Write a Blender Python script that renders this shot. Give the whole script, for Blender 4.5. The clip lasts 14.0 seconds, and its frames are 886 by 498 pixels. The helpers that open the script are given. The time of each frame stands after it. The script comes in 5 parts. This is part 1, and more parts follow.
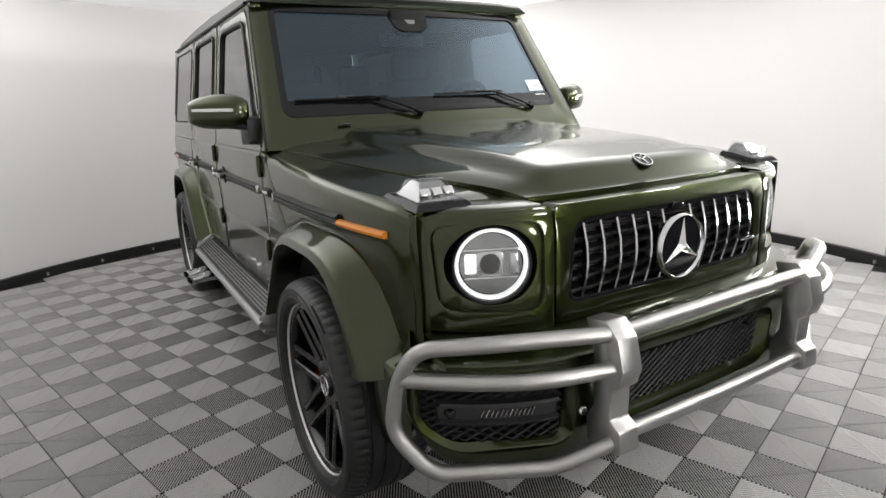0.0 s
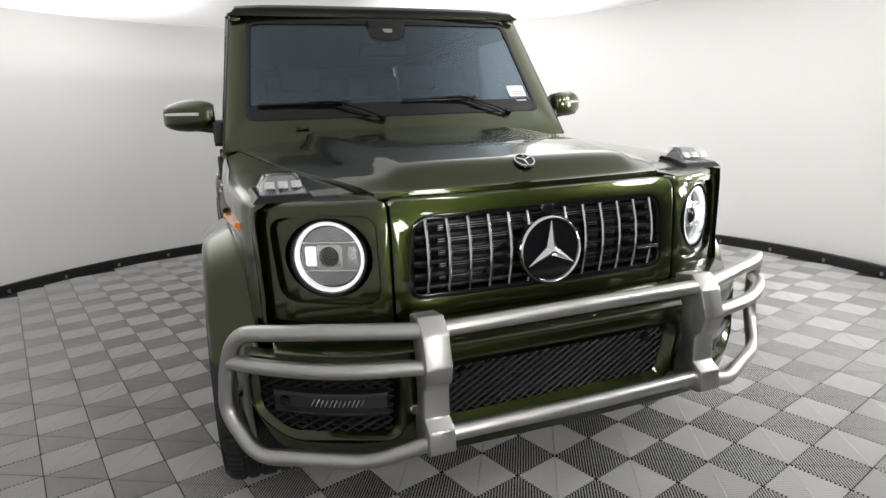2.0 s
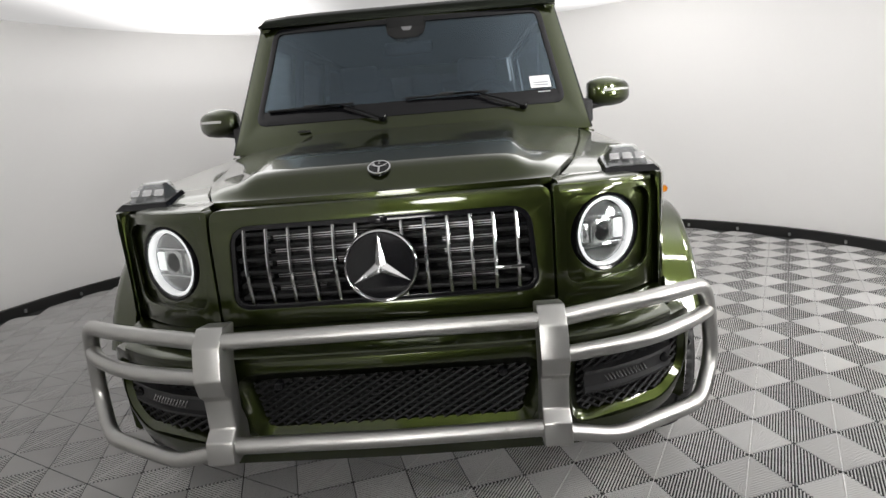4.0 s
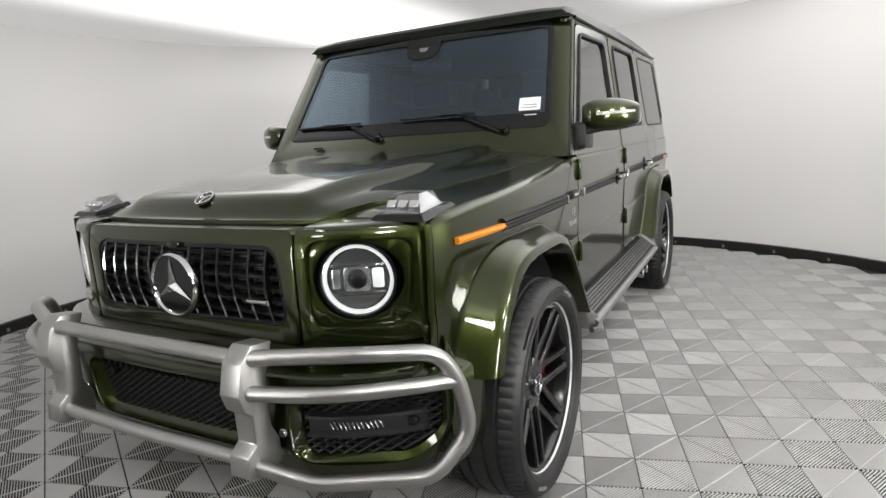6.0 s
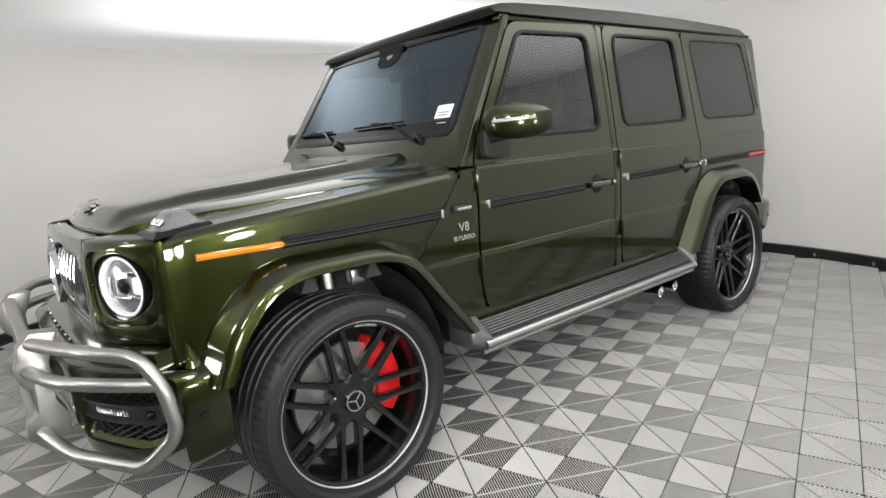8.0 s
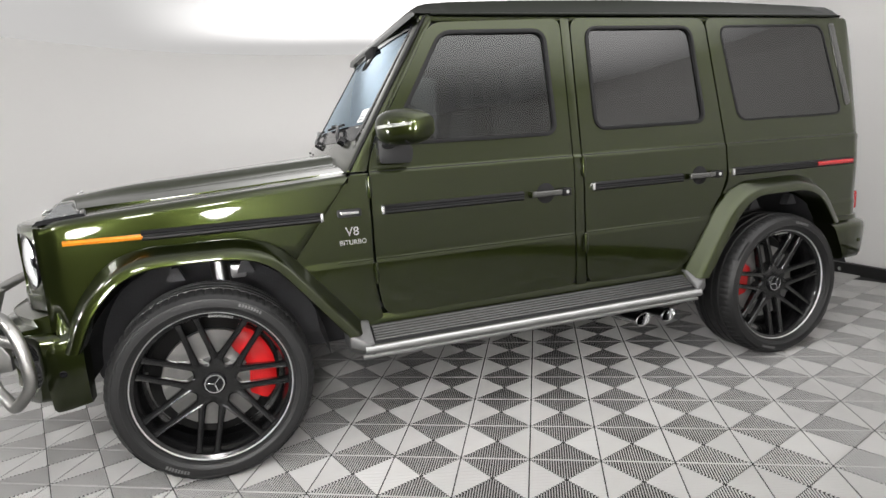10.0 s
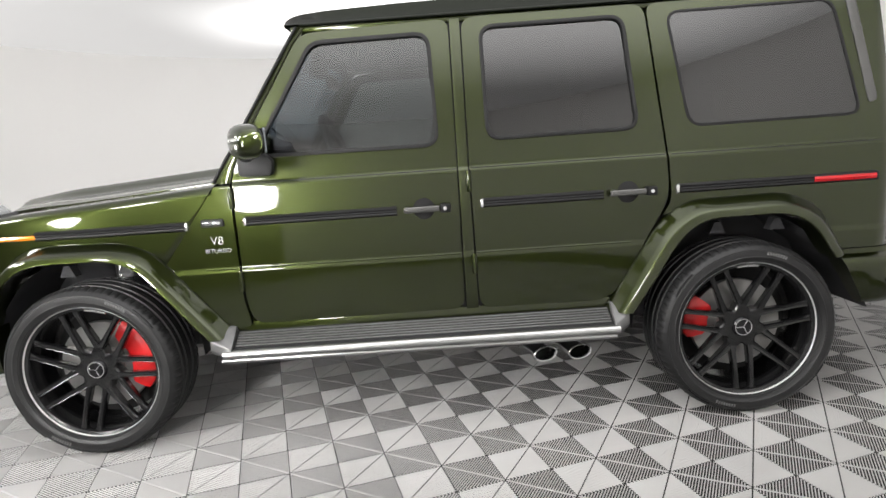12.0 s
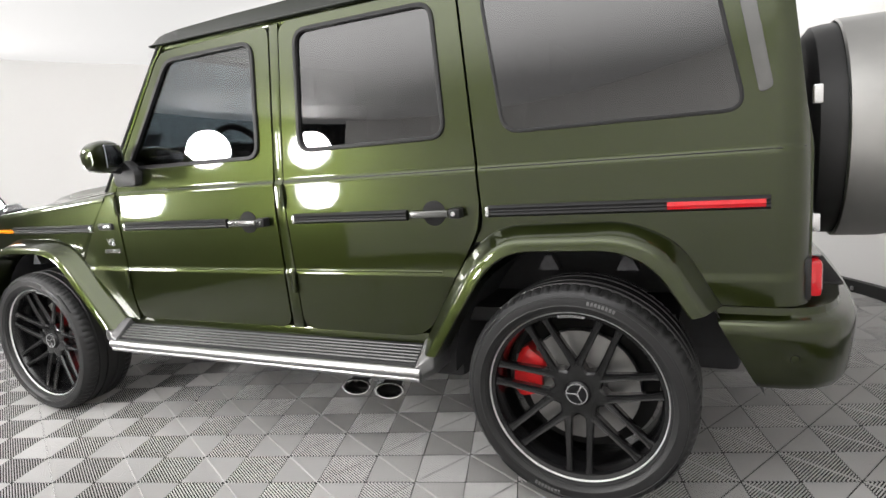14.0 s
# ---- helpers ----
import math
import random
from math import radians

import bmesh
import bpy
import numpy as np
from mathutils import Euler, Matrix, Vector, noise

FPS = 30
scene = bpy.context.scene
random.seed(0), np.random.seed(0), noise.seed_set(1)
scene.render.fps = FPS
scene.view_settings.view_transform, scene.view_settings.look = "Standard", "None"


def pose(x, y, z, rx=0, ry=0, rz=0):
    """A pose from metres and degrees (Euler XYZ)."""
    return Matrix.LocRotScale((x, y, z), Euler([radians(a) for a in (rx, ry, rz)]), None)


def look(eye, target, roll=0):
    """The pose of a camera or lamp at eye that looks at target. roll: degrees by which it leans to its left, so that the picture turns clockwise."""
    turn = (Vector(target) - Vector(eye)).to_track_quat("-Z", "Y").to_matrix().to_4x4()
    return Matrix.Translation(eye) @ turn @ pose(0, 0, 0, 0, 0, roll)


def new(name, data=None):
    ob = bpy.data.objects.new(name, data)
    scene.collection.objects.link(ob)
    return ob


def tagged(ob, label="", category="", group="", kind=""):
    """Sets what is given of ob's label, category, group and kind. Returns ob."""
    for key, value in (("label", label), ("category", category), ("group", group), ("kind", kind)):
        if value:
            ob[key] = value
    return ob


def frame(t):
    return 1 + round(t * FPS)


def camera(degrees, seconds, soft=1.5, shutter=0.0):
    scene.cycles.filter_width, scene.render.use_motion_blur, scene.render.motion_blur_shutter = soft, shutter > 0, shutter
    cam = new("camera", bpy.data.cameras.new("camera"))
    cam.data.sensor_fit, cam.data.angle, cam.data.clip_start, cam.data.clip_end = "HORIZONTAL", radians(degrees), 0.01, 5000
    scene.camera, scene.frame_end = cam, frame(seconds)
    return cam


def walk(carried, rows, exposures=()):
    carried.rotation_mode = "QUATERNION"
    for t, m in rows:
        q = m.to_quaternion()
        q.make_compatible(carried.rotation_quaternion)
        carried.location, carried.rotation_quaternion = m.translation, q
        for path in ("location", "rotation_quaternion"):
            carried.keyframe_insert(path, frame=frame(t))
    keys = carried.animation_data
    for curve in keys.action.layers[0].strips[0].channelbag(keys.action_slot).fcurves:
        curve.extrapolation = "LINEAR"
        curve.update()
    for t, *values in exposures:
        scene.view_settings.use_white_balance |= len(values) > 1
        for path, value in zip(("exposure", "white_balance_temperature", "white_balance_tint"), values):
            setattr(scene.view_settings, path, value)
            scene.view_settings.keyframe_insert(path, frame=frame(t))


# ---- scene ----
cam = camera(74.3, 14.0)
PATH = [
    (0, (3.282, -1.484, 1.325), (1.607, -0.503, 0.842), -2.5),
    (0.5, (3.397, -1.382, 1.293), (1.688, -0.433, 0.869), -2.7),
    (1, (3.518, -1.243, 1.262), (1.764, -0.371, 0.86), -2.7),
    (1.5, (3.581, -1.04, 1.28), (1.782, -0.264, 0.877), -2.9),
    (2, (3.624, -0.847, 1.249), (1.781, -0.193, 0.828), -2.5),
    (2.2, (3.653, -0.753, 1.255), (1.795, -0.152, 0.825), -2.8),
    (4.3, (3.679, 0.416, 1.228), (1.732, 0.212, 0.818), -4.2),
    (4.5, (3.642, 0.542, 1.246), (1.705, 0.257, 0.835), -3.7),
    (5, (3.562, 0.875, 1.249), (1.677, 0.342, 0.843), -3.0),
    (5.5, (3.463, 1.226, 1.244), (1.655, 0.472, 0.842), -3.1),
    (6, (3.317, 1.579, 1.275), (1.593, 0.638, 0.9), -3.5),
    (6.5, (3.104, 1.897, 1.29), (1.486, 0.779, 0.925), -3.9),
    (7, (2.906, 2.178, 1.265), (1.411, 0.905, 0.886), -3.8),
    (7.5, (2.676, 2.429, 1.29), (1.317, 1.01, 0.919), -4.1),
    (8, (2.396, 2.671, 1.281), (1.165, 1.139, 0.913), -4.7),
    (8.5, (2.133, 2.874, 1.232), (1.048, 1.235, 0.86), -5.1),
    (8.7, (2.008, 2.95, 1.237), (0.983, 1.267, 0.889), -5.2),
    (10.8, (0.689, 3.373, 1.264), (0.358, 1.431, 0.922), -3.1),
    (11, (0.531, 3.387, 1.283), (0.277, 1.431, 0.954), -3.0),
    (11.5, (0.194, 3.413, 1.245), (0.087, 1.444, 0.916), -3.5),
    (12, (-0.167, 3.387, 1.263), (-0.147, 1.418, 0.914), -4.0),
    (12.5, (-0.642, 3.323, 1.272), (-0.45, 1.364, 0.919), -4.2),
    (13, (-1.05, 3.19, 1.262), (-0.676, 1.257, 0.914), -4.4),
    (13.5, (-1.471, 2.994, 1.238), (-0.862, 1.122, 0.885), -4.8),
    (14, (-1.878, 2.758, 1.251), (-1.023, 0.983, 0.901), -5.1),
]
walk(cam, [(t, look(eye, target, roll)) for t, eye, target, roll in PATH],
     exposures=[(0, 0.58), (2.2, 0.45), (4.3, 0.28), (8.7, 0.25), (11, 0.46), (14, 0.85)])

# ---- world ----
world = bpy.data.worlds.new("studio_world")
scene.world = world
world.use_nodes = True
world.node_tree.nodes["Background"].inputs[0].default_value = (0.9, 0.95, 1.0, 1)
world.node_tree.nodes["Background"].inputs[1].default_value = 0.05
LAMP_POWER = 40.0

# round booth: centre of the turntable, radii, height
CX, CY, R_TABLE, R_WALL, H_WALL = 0.25, 0.03, 3.585, 3.64, 2.33


# ---- materials ----
def mat(name, colour, rough=0.5, metal=0.0, coat=0.0, vary=0.0, scale=8.0, bump=0.0, bump_scale=60.0, emit=None, power=0.0, rvary=0.0, spec=0.5):
    m = bpy.data.materials.new(name)
    m.use_nodes = True
    n, l = m.node_tree.nodes, m.node_tree.links
    b = n["Principled BSDF"]
    b.inputs["Base Color"].default_value = (*colour, 1)
    b.inputs["Roughness"].default_value = rough
    b.inputs["Metallic"].default_value = metal
    b.inputs["Coat Weight"].default_value = coat
    b.inputs["Coat Roughness"].default_value = 0.045
    b.inputs["Specular IOR Level"].default_value = spec
    if emit:
        b.inputs["Emission Color"].default_value = (*emit, 1)
        b.inputs["Emission Strength"].default_value = power
    if vary or bump or rvary:
        tc = n.new("ShaderNodeTexCoord")
        big = n.new("ShaderNodeTexNoise")
        big.inputs["Scale"].default_value = scale
        big.inputs["Detail"].default_value = 6
        l.new(tc.outputs["Object"], big.inputs["Vector"])
        if vary:
            mix = n.new("ShaderNodeMix")
            mix.data_type = "RGBA"
            l.new(big.outputs["Fac"], mix.inputs[0])
            mix.inputs[6].default_value = (*[c * (1 - vary) for c in colour], 1)
            mix.inputs[7].default_value = (*[min(1, c * (1 + vary)) for c in colour], 1)
            l.new(mix.outputs[2], b.inputs["Base Color"])
        if rvary:
            mr = n.new("ShaderNodeMapRange")
            mr.inputs[3].default_value = max(0.02, rough - rvary)
            mr.inputs[4].default_value = rough + rvary
            l.new(big.outputs["Fac"], mr.inputs[0])
            l.new(mr.outputs[0], b.inputs["Roughness"])
        if bump:
            fine = n.new("ShaderNodeTexNoise")
            fine.inputs["Scale"].default_value = bump_scale
            fine.inputs["Detail"].default_value = 4
            l.new(tc.outputs["Object"], fine.inputs["Vector"])
            bp = n.new("ShaderNodeBump")
            bp.inputs["Strength"].default_value = bump
            bp.inputs["Distance"].default_value = 0.002
            l.new(fine.outputs["Fac"], bp.inputs["Height"])
            l.new(bp.outputs[0], b.inputs["Normal"])
    return m


def glass(name, tint, gloss=0.045, rough=0.0, sheen=(1, 1, 1)):
    """Tinted pane: what is behind shows through the tint, with a sharp gloss on top."""
    m = bpy.data.materials.new(name)
    m.use_nodes = True
    n, l = m.node_tree.nodes, m.node_tree.links
    n.remove(n["Principled BSDF"])
    tr, gl, mx, lw = n.new("ShaderNodeBsdfTransparent"), n.new("ShaderNodeBsdfGlossy"), n.new("ShaderNodeMixShader"), n.new("ShaderNodeLayerWeight")
    tr.inputs[0].default_value = (*tint, 1)
    gl.inputs["Roughness"].default_value = rough
    gl.inputs["Color"].default_value = (*sheen, 1)
    lw.inputs[0].default_value = 0.5
    pw, ma = n.new("ShaderNodeMath"), n.new("ShaderNodeMath")
    pw.operation, ma.operation = "POWER", "MULTIPLY_ADD"
    pw.inputs[1].default_value = 5
    l.new(lw.outputs["Facing"], pw.inputs[0])
    l.new(pw.outputs[0], ma.inputs[0])
    ma.inputs[1].default_value, ma.inputs[2].default_value = 1 - gloss, gloss
    l.new(ma.outputs[0], mx.inputs[0])
    l.new(tr.outputs[0], mx.inputs[1])
    l.new(gl.outputs[0], mx.inputs[2])
    l.new(mx.outputs[0], n["Material Output"].inputs[0])
    return m


def paint_material(name, colour, coat=1.0):
    """Metallic lacquer: fine flakes under a clear coat, with a slight orange peel."""
    m = mat(name, colour, rough=0.33, metal=0.95, coat=coat)
    n, l = m.node_tree.nodes, m.node_tree.links
    b = n["Principled BSDF"]
    tc = n.new("ShaderNodeTexCoord")
    vor = n.new("ShaderNodeTexVoronoi")
    vor.inputs["Scale"].default_value = 1400
    l.new(tc.outputs["Object"], vor.inputs["Vector"])
    mix = n.new("ShaderNodeMix")
    mix.data_type = "RGBA"
    l.new(vor.outputs["Color"], mix.inputs[0])
    mix.inputs[6].default_value = (*[c * 0.8 for c in colour], 1)
    mix.inputs[7].default_value = (*[c * 1.25 for c in colour], 1)
    l.new(mix.outputs[2], b.inputs["Base Color"])
    nz = n.new("ShaderNodeTexNoise")
    nz.inputs["Scale"].default_value = 160
    l.new(tc.outputs["Object"], nz.inputs["Vector"])
    bp = n.new("ShaderNodeBump")
    bp.inputs["Strength"].default_value = 0.02
    bp.inputs["Distance"].default_value = 0.001
    l.new(nz.outputs["Fac"], bp.inputs["Height"])
    l.new(bp.outputs[0], b.inputs["Coat Normal"])
    return m


PAINT = paint_material("green_metallic_paint", (0.0255, 0.0335, 0.0066))
# roof tone set darker than the body, with a thinner clear coat
ROOF_TONE = paint_material("dark_roof_tone", (0.010, 0.0125, 0.008), coat=0.3)
GLOSS_BLACK = mat("gloss_black", (0.006, 0.006, 0.007), 0.12, vary=0.2, spec=0.35)
BLACK = mat("black_plastic", (0.014, 0.014, 0.015), 0.5, vary=0.25, scale=30, bump=0.25, bump_scale=500)
SEAL = mat("rubber_seal", (0.008, 0.008, 0.0085), 0.5, vary=0.2, scale=40, spec=0.3)
# near black, painting the shade in openings; also plain black parts
DARK = mat("black_and_cavity_shade", (0.008, 0.008, 0.008), 0.9, vary=0.3)
LINER = mat("wheel_liner", (0.036, 0.036, 0.039), 0.7, vary=0.4, scale=12, bump=0.4, bump_scale=120)
TYRE = mat("tyre_rubber", (0.015, 0.015, 0.0155), 0.46, vary=0.35, scale=9, bump=0.25, bump_scale=220, rvary=0.12, spec=0.5)
SMOKE_CHROME = mat("smoked_chrome", (0.6, 0.6, 0.61), 0.14, metal=1.0, vary=0.05, scale=30)
RIM = mat("satin_black_alloy", (0.006, 0.006, 0.0065), 0.22, coat=0.25, vary=0.2, scale=20)
STEP = mat("step_plastic", (0.16, 0.16, 0.16), 0.36, metal=0.6, vary=0.2, scale=25, bump=0.2, bump_scale=300)
# mirror colour lowered to paint a dark reflection
DARK_MIRROR = mat("darkened_mirror", (0.22, 0.23, 0.25), 0.03, metal=1.0, vary=0.03)
LETTER = mat("tyre_letter_rubber", (0.13, 0.13, 0.13), 0.6, vary=0.2, scale=60)
HANDLE = mat("grey_handle", (0.1, 0.1, 0.096), 0.26, metal=0.6, coat=0.5, vary=0.1, scale=30)
LIP = mat("machined_lip", (0.72, 0.72, 0.71), 0.35, metal=0.3, vary=0.08, scale=60)
STEEL = mat("brake_steel", (0.36, 0.355, 0.345), 0.34, metal=0.85, vary=0.2, scale=18)
RED = mat("red_caliper", (0.62, 0.012, 0.014), 0.3, coat=0.4, vary=0.12, scale=20)
BRUSHED = mat("brushed_bar", (0.43, 0.427, 0.414), 0.4, metal=1.0, vary=0.1, scale=14, bump=0.12, bump_scale=300, rvary=0.06)
CHROME = mat("chrome", (0.78, 0.78, 0.79), 0.08, metal=1.0, vary=0.05, scale=30)
ALU = mat("aluminium", (0.5, 0.5, 0.5), 0.3, metal=1.0, vary=0.12, scale=25)
AMBER = mat("amber_lens", (0.62, 0.2, 0.008), 0.15, coat=0.6, vary=0.1, scale=50, emit=(1.0, 0.35, 0.02), power=0.05)
REDLENS = mat("red_lens", (0.5, 0.006, 0.012), 0.15, coat=0.6, vary=0.1, scale=50)
CLEAR = mat("clear_lens", (0.62, 0.63, 0.6), 0.14, metal=0.35, coat=1.0, vary=0.15, scale=70)
# headlamp ring; this glow also stands in for lamps mirrored in the headlamp
LED = mat("led_ring_and_glint", (0.8, 0.8, 0.8), 0.35, metal=0.8, emit=(1.0, 1.0, 1.0), power=0.6, vary=0.02)
LEATHER = mat("black_leather", (0.011, 0.011, 0.012), 0.55, vary=0.25, scale=20, bump=0.3, bump_scale=260)
LINING = mat("grey_headliner", (0.16, 0.16, 0.16), 0.85, vary=0.1, scale=20)
PAPER = mat("white_sticker", (0.82, 0.82, 0.82), 0.5, vary=0.03)
INK = mat("grey_ink", (0.3, 0.32, 0.36), 0.6, vary=0.1)
SILVER = mat("silver_badge", (0.7, 0.7, 0.7), 0.22, metal=0.9, vary=0.05)
WS_GLASS = glass("windscreen_glass", (0.58, 0.65, 0.7), 0.075, sheen=(0.74, 0.88, 1.0))
SIDE_GLASS = glass("side_glass", (0.50, 0.52, 0.52), 0.065)
DARK_GLASS = glass("privacy_glass", (0.17, 0.165, 0.165), 0.085)
LENS_GLASS = glass("headlamp_glass", (0.96, 0.97, 0.97), 0.04)
WALL = mat("white_wall", (0.88, 0.868, 0.855), 0.6, vary=0.025, scale=0.8, bump=0.05, bump_scale=90)
# the ceiling is no lamp; its emission is added fill light
CEIL = mat("glowing_ceiling_fill", (0.3, 0.297, 0.3), 0.8, vary=0.03, scale=0.9, bump=0.05, bump_scale=90, emit=(1.0, 0.985, 0.975), power=1.0)


def ceiling_fill_glow(m, fill_glow, rest):
    """Added fill light: the ceiling glows in two soft bands beside the car."""
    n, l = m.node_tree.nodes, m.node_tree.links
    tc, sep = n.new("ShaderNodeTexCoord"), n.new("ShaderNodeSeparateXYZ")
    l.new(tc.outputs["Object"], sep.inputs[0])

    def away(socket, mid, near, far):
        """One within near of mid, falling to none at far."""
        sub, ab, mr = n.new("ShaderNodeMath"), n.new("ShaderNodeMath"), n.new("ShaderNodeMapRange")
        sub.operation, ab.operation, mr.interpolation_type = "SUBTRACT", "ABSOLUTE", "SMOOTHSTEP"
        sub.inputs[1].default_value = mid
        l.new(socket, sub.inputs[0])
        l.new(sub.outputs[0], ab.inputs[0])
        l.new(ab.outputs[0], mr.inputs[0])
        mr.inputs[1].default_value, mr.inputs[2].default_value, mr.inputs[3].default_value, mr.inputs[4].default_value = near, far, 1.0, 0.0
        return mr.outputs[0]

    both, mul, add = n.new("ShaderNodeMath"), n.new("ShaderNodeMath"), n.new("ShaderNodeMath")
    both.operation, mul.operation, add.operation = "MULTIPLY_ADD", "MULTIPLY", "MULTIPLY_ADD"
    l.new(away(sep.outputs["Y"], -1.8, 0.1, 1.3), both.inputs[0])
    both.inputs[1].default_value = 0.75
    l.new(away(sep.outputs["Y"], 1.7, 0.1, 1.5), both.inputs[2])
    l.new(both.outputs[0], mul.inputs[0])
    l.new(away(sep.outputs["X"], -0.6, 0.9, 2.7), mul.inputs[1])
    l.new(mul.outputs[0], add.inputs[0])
    add.inputs[1].default_value, add.inputs[2].default_value = fill_glow, rest
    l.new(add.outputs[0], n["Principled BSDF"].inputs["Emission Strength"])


ceiling_fill_glow(CEIL, 1.75, 0.34)
SKIRT = mat("black_skirt", (0.012, 0.012, 0.012), 0.5, vary=0.3, scale=6, bump=0.15, bump_scale=90)
CURTAIN = mat("dark_curtain_cloth", (0.05, 0.049, 0.05), 0.9, vary=0.25, scale=5, bump=0.3, bump_scale=400)
BASE = mat("tile_underlay", (0.012, 0.012, 0.012), 0.8, vary=0.3, scale=5)
BOWL = mat("smoked_reflector", (0.34, 0.34, 0.345), 0.18, metal=0.9, vary=0.2, scale=40)
KEY_LAMP = mat("key_lamp_diffuser", (0.9, 0.9, 0.9), 0.5, emit=(1.0, 0.985, 0.96), power=LAMP_POWER * 1.35)
DIM_LAMP = mat("dim_lamp_diffuser", (0.9, 0.9, 0.9), 0.5, emit=(1.0, 0.985, 0.96), power=LAMP_POWER * 0.5)
LAMP = mat("lamp_diffuser", (0.9, 0.9, 0.9), 0.5, emit=(1.0, 0.985, 0.96), power=LAMP_POWER)


def tile_material(name, colour):
    m = mat(name, colour, 0.6, vary=0.12, scale=3.0, rvary=0.08, spec=0.25)
    n, l = m.node_tree.nodes, m.node_tree.links
    info = n.new("ShaderNodeObjectInfo")
    hs = n.new("ShaderNodeHueSaturation")
    mr = n.new("ShaderNodeMapRange")
    mr.inputs[3].default_value, mr.inputs[4].default_value = 0.9, 1.1
    l.new(info.outputs["Random"], mr.inputs[0])
    l.new(mr.outputs[0], hs.inputs["Value"])
    b = n["Principled BSDF"]
    src = b.inputs["Base Color"].links[0].from_socket
    l.new(src, hs.inputs["Color"])
    l.new(hs.outputs[0], b.inputs["Base Color"])
    return m


TILE = tile_material("grey_ribbed_tile", (0.52, 0.515, 0.508))


# ---- mesh helpers ----
def finish(name, bm, material, parent=None, label="", sharp=38, mirror=False, turn=None, normal=None):
    if mirror:
        for v in bm.verts:
            v.co.y = -v.co.y
    if turn is not None:
        bmesh.ops.transform(bm, matrix=turn, verts=bm.verts[:])
    bmesh.ops.recalc_face_normals(bm, faces=bm.faces[:])
    lim = radians(sharp)
    for f in bm.faces:
        f.smooth = True
    for e in bm.edges:
        if len(e.link_faces) == 2 and e.calc_face_angle(0) > lim:
            e.smooth = False
    me = bpy.data.meshes.new(name)
    bm.to_mesh(me)
    bm.free()
    me.materials.append(material)
    if normal is not None:
        # the pressed sheet keeps the true normal of its surface
        out = []
        for p in me.polygons:
            for i in p.loop_indices:
                co = me.vertices[me.loops[i].vertex_index].co
                n = Vector(normal(co.x, abs(co.y), co.z))
                if mirror:
                    n.y = -n.y
                out.append(n if n.dot(p.normal) > 0.82 else Vector((0, 0, 0)))
        me.normals_split_custom_set(out)
    ob = new(name, me)
    if parent is not None:
        ob.parent = parent
    if label:
        ob["label"] = label
    return ob


def part(name, bm, material, parent, label="", **kw):
    return finish(name, bm, material, parent, label, **kw)


def rpoly(pts, r, n=4):
    """Polygon with rounded corners; r is one radius or one per corner."""
    out = []
    k = len(pts)
    for i, p in enumerate(pts):
        rad = r[i] if isinstance(r, (list, tuple)) else r
        p, a, b = Vector(p), Vector(pts[i - 1]), Vector(pts[(i + 1) % k])
        d1, d2 = (a - p), (b - p)
        cut = min(rad, d1.length * 0.48, d2.length * 0.48)
        if cut < 1e-4:
            out.append(tuple(p))
            continue
        s, e = p + d1.normalized() * cut, p + d2.normalized() * cut
        for j in range(n + 1):
            t = j / n
            out.append(tuple(s * (1 - t) ** 2 + p * 2 * t * (1 - t) + e * t * t))
    return out


def inset(pts, d):
    """Polygon moved inwards by d (outwards when negative)."""
    k = len(pts)
    area = sum(pts[i - 1][0] * pts[i][1] - pts[i][0] * pts[i - 1][1] for i in range(k))
    sgn = 1 if area > 0 else -1
    out = []
    for i in range(k):
        p, a, b = Vector(pts[i]), Vector(pts[i - 1]), Vector(pts[(i + 1) % k])
        t = (b - a)
        if t.length < 1e-6:
            t = b - p
        t.normalize()
        out.append((p.x - t.y * d * sgn, p.y + t.x * d * sgn))
    return out


def in_poly(poly):
    """Test for a point inside a flat outline."""
    def test(y, z):
        c = False
        for i in range(len(poly)):
            (a, b), (p, q) = poly[i - 1], poly[i]
            if (b > z) != (q > z) and y < (p - a) * (z - b) / (q - b) + a:
                c = not c
        return c
    return test


def skin(outer, holes, f, inward, t=0.02, bevel=0.004, cu=(), cv=()):
    """Sheet of thickness t from a flat outline with holes, laid on the surface f(u, v)."""
    bm = bmesh.new()
    for loop in (outer, *holes):
        vs = [bm.verts.new((u, 0, v)) for u, v in loop]
        for i in range(len(vs)):
            bm.edges.new((vs[i - 1], vs[i]))
    bmesh.ops.triangle_fill(bm, use_beauty=True, use_dissolve=False, edges=bm.edges[:])
    bad = [f for f in bm.faces if any(in_poly(h)(f.calc_center_median().x, f.calc_center_median().z) for h in holes)]
    bmesh.ops.delete(bm, geom=bad, context="FACES_ONLY")
    for c in cu:
        bmesh.ops.bisect_plane(bm, geom=bm.verts[:] + bm.edges[:] + bm.faces[:], plane_co=(c, 0, 0), plane_no=(1, 0, 0))
    for c in cv:
        bmesh.ops.bisect_plane(bm, geom=bm.verts[:] + bm.edges[:] + bm.faces[:], plane_co=(0, 0, c), plane_no=(0, 0, 1))
    for v in bm.verts:
        v.co = Vector(f(v.co.x, v.co.z))
    rim = [e for e in bm.edges if len(e.link_faces) == 1]
    ret = bmesh.ops.extrude_face_region(bm, geom=bm.faces[:], use_keep_orig=True)
    bmesh.ops.translate(bm, vec=Vector(inward) * t, verts=[g for g in ret["geom"] if isinstance(g, bmesh.types.BMVert)])
    if bevel:
        rim = [e for e in rim if e.is_valid]
        bmesh.ops.bevel(bm, geom=rim, offset=bevel, segments=2, affect="EDGES", profile=0.5, clamp_overlap=True)
    return bm


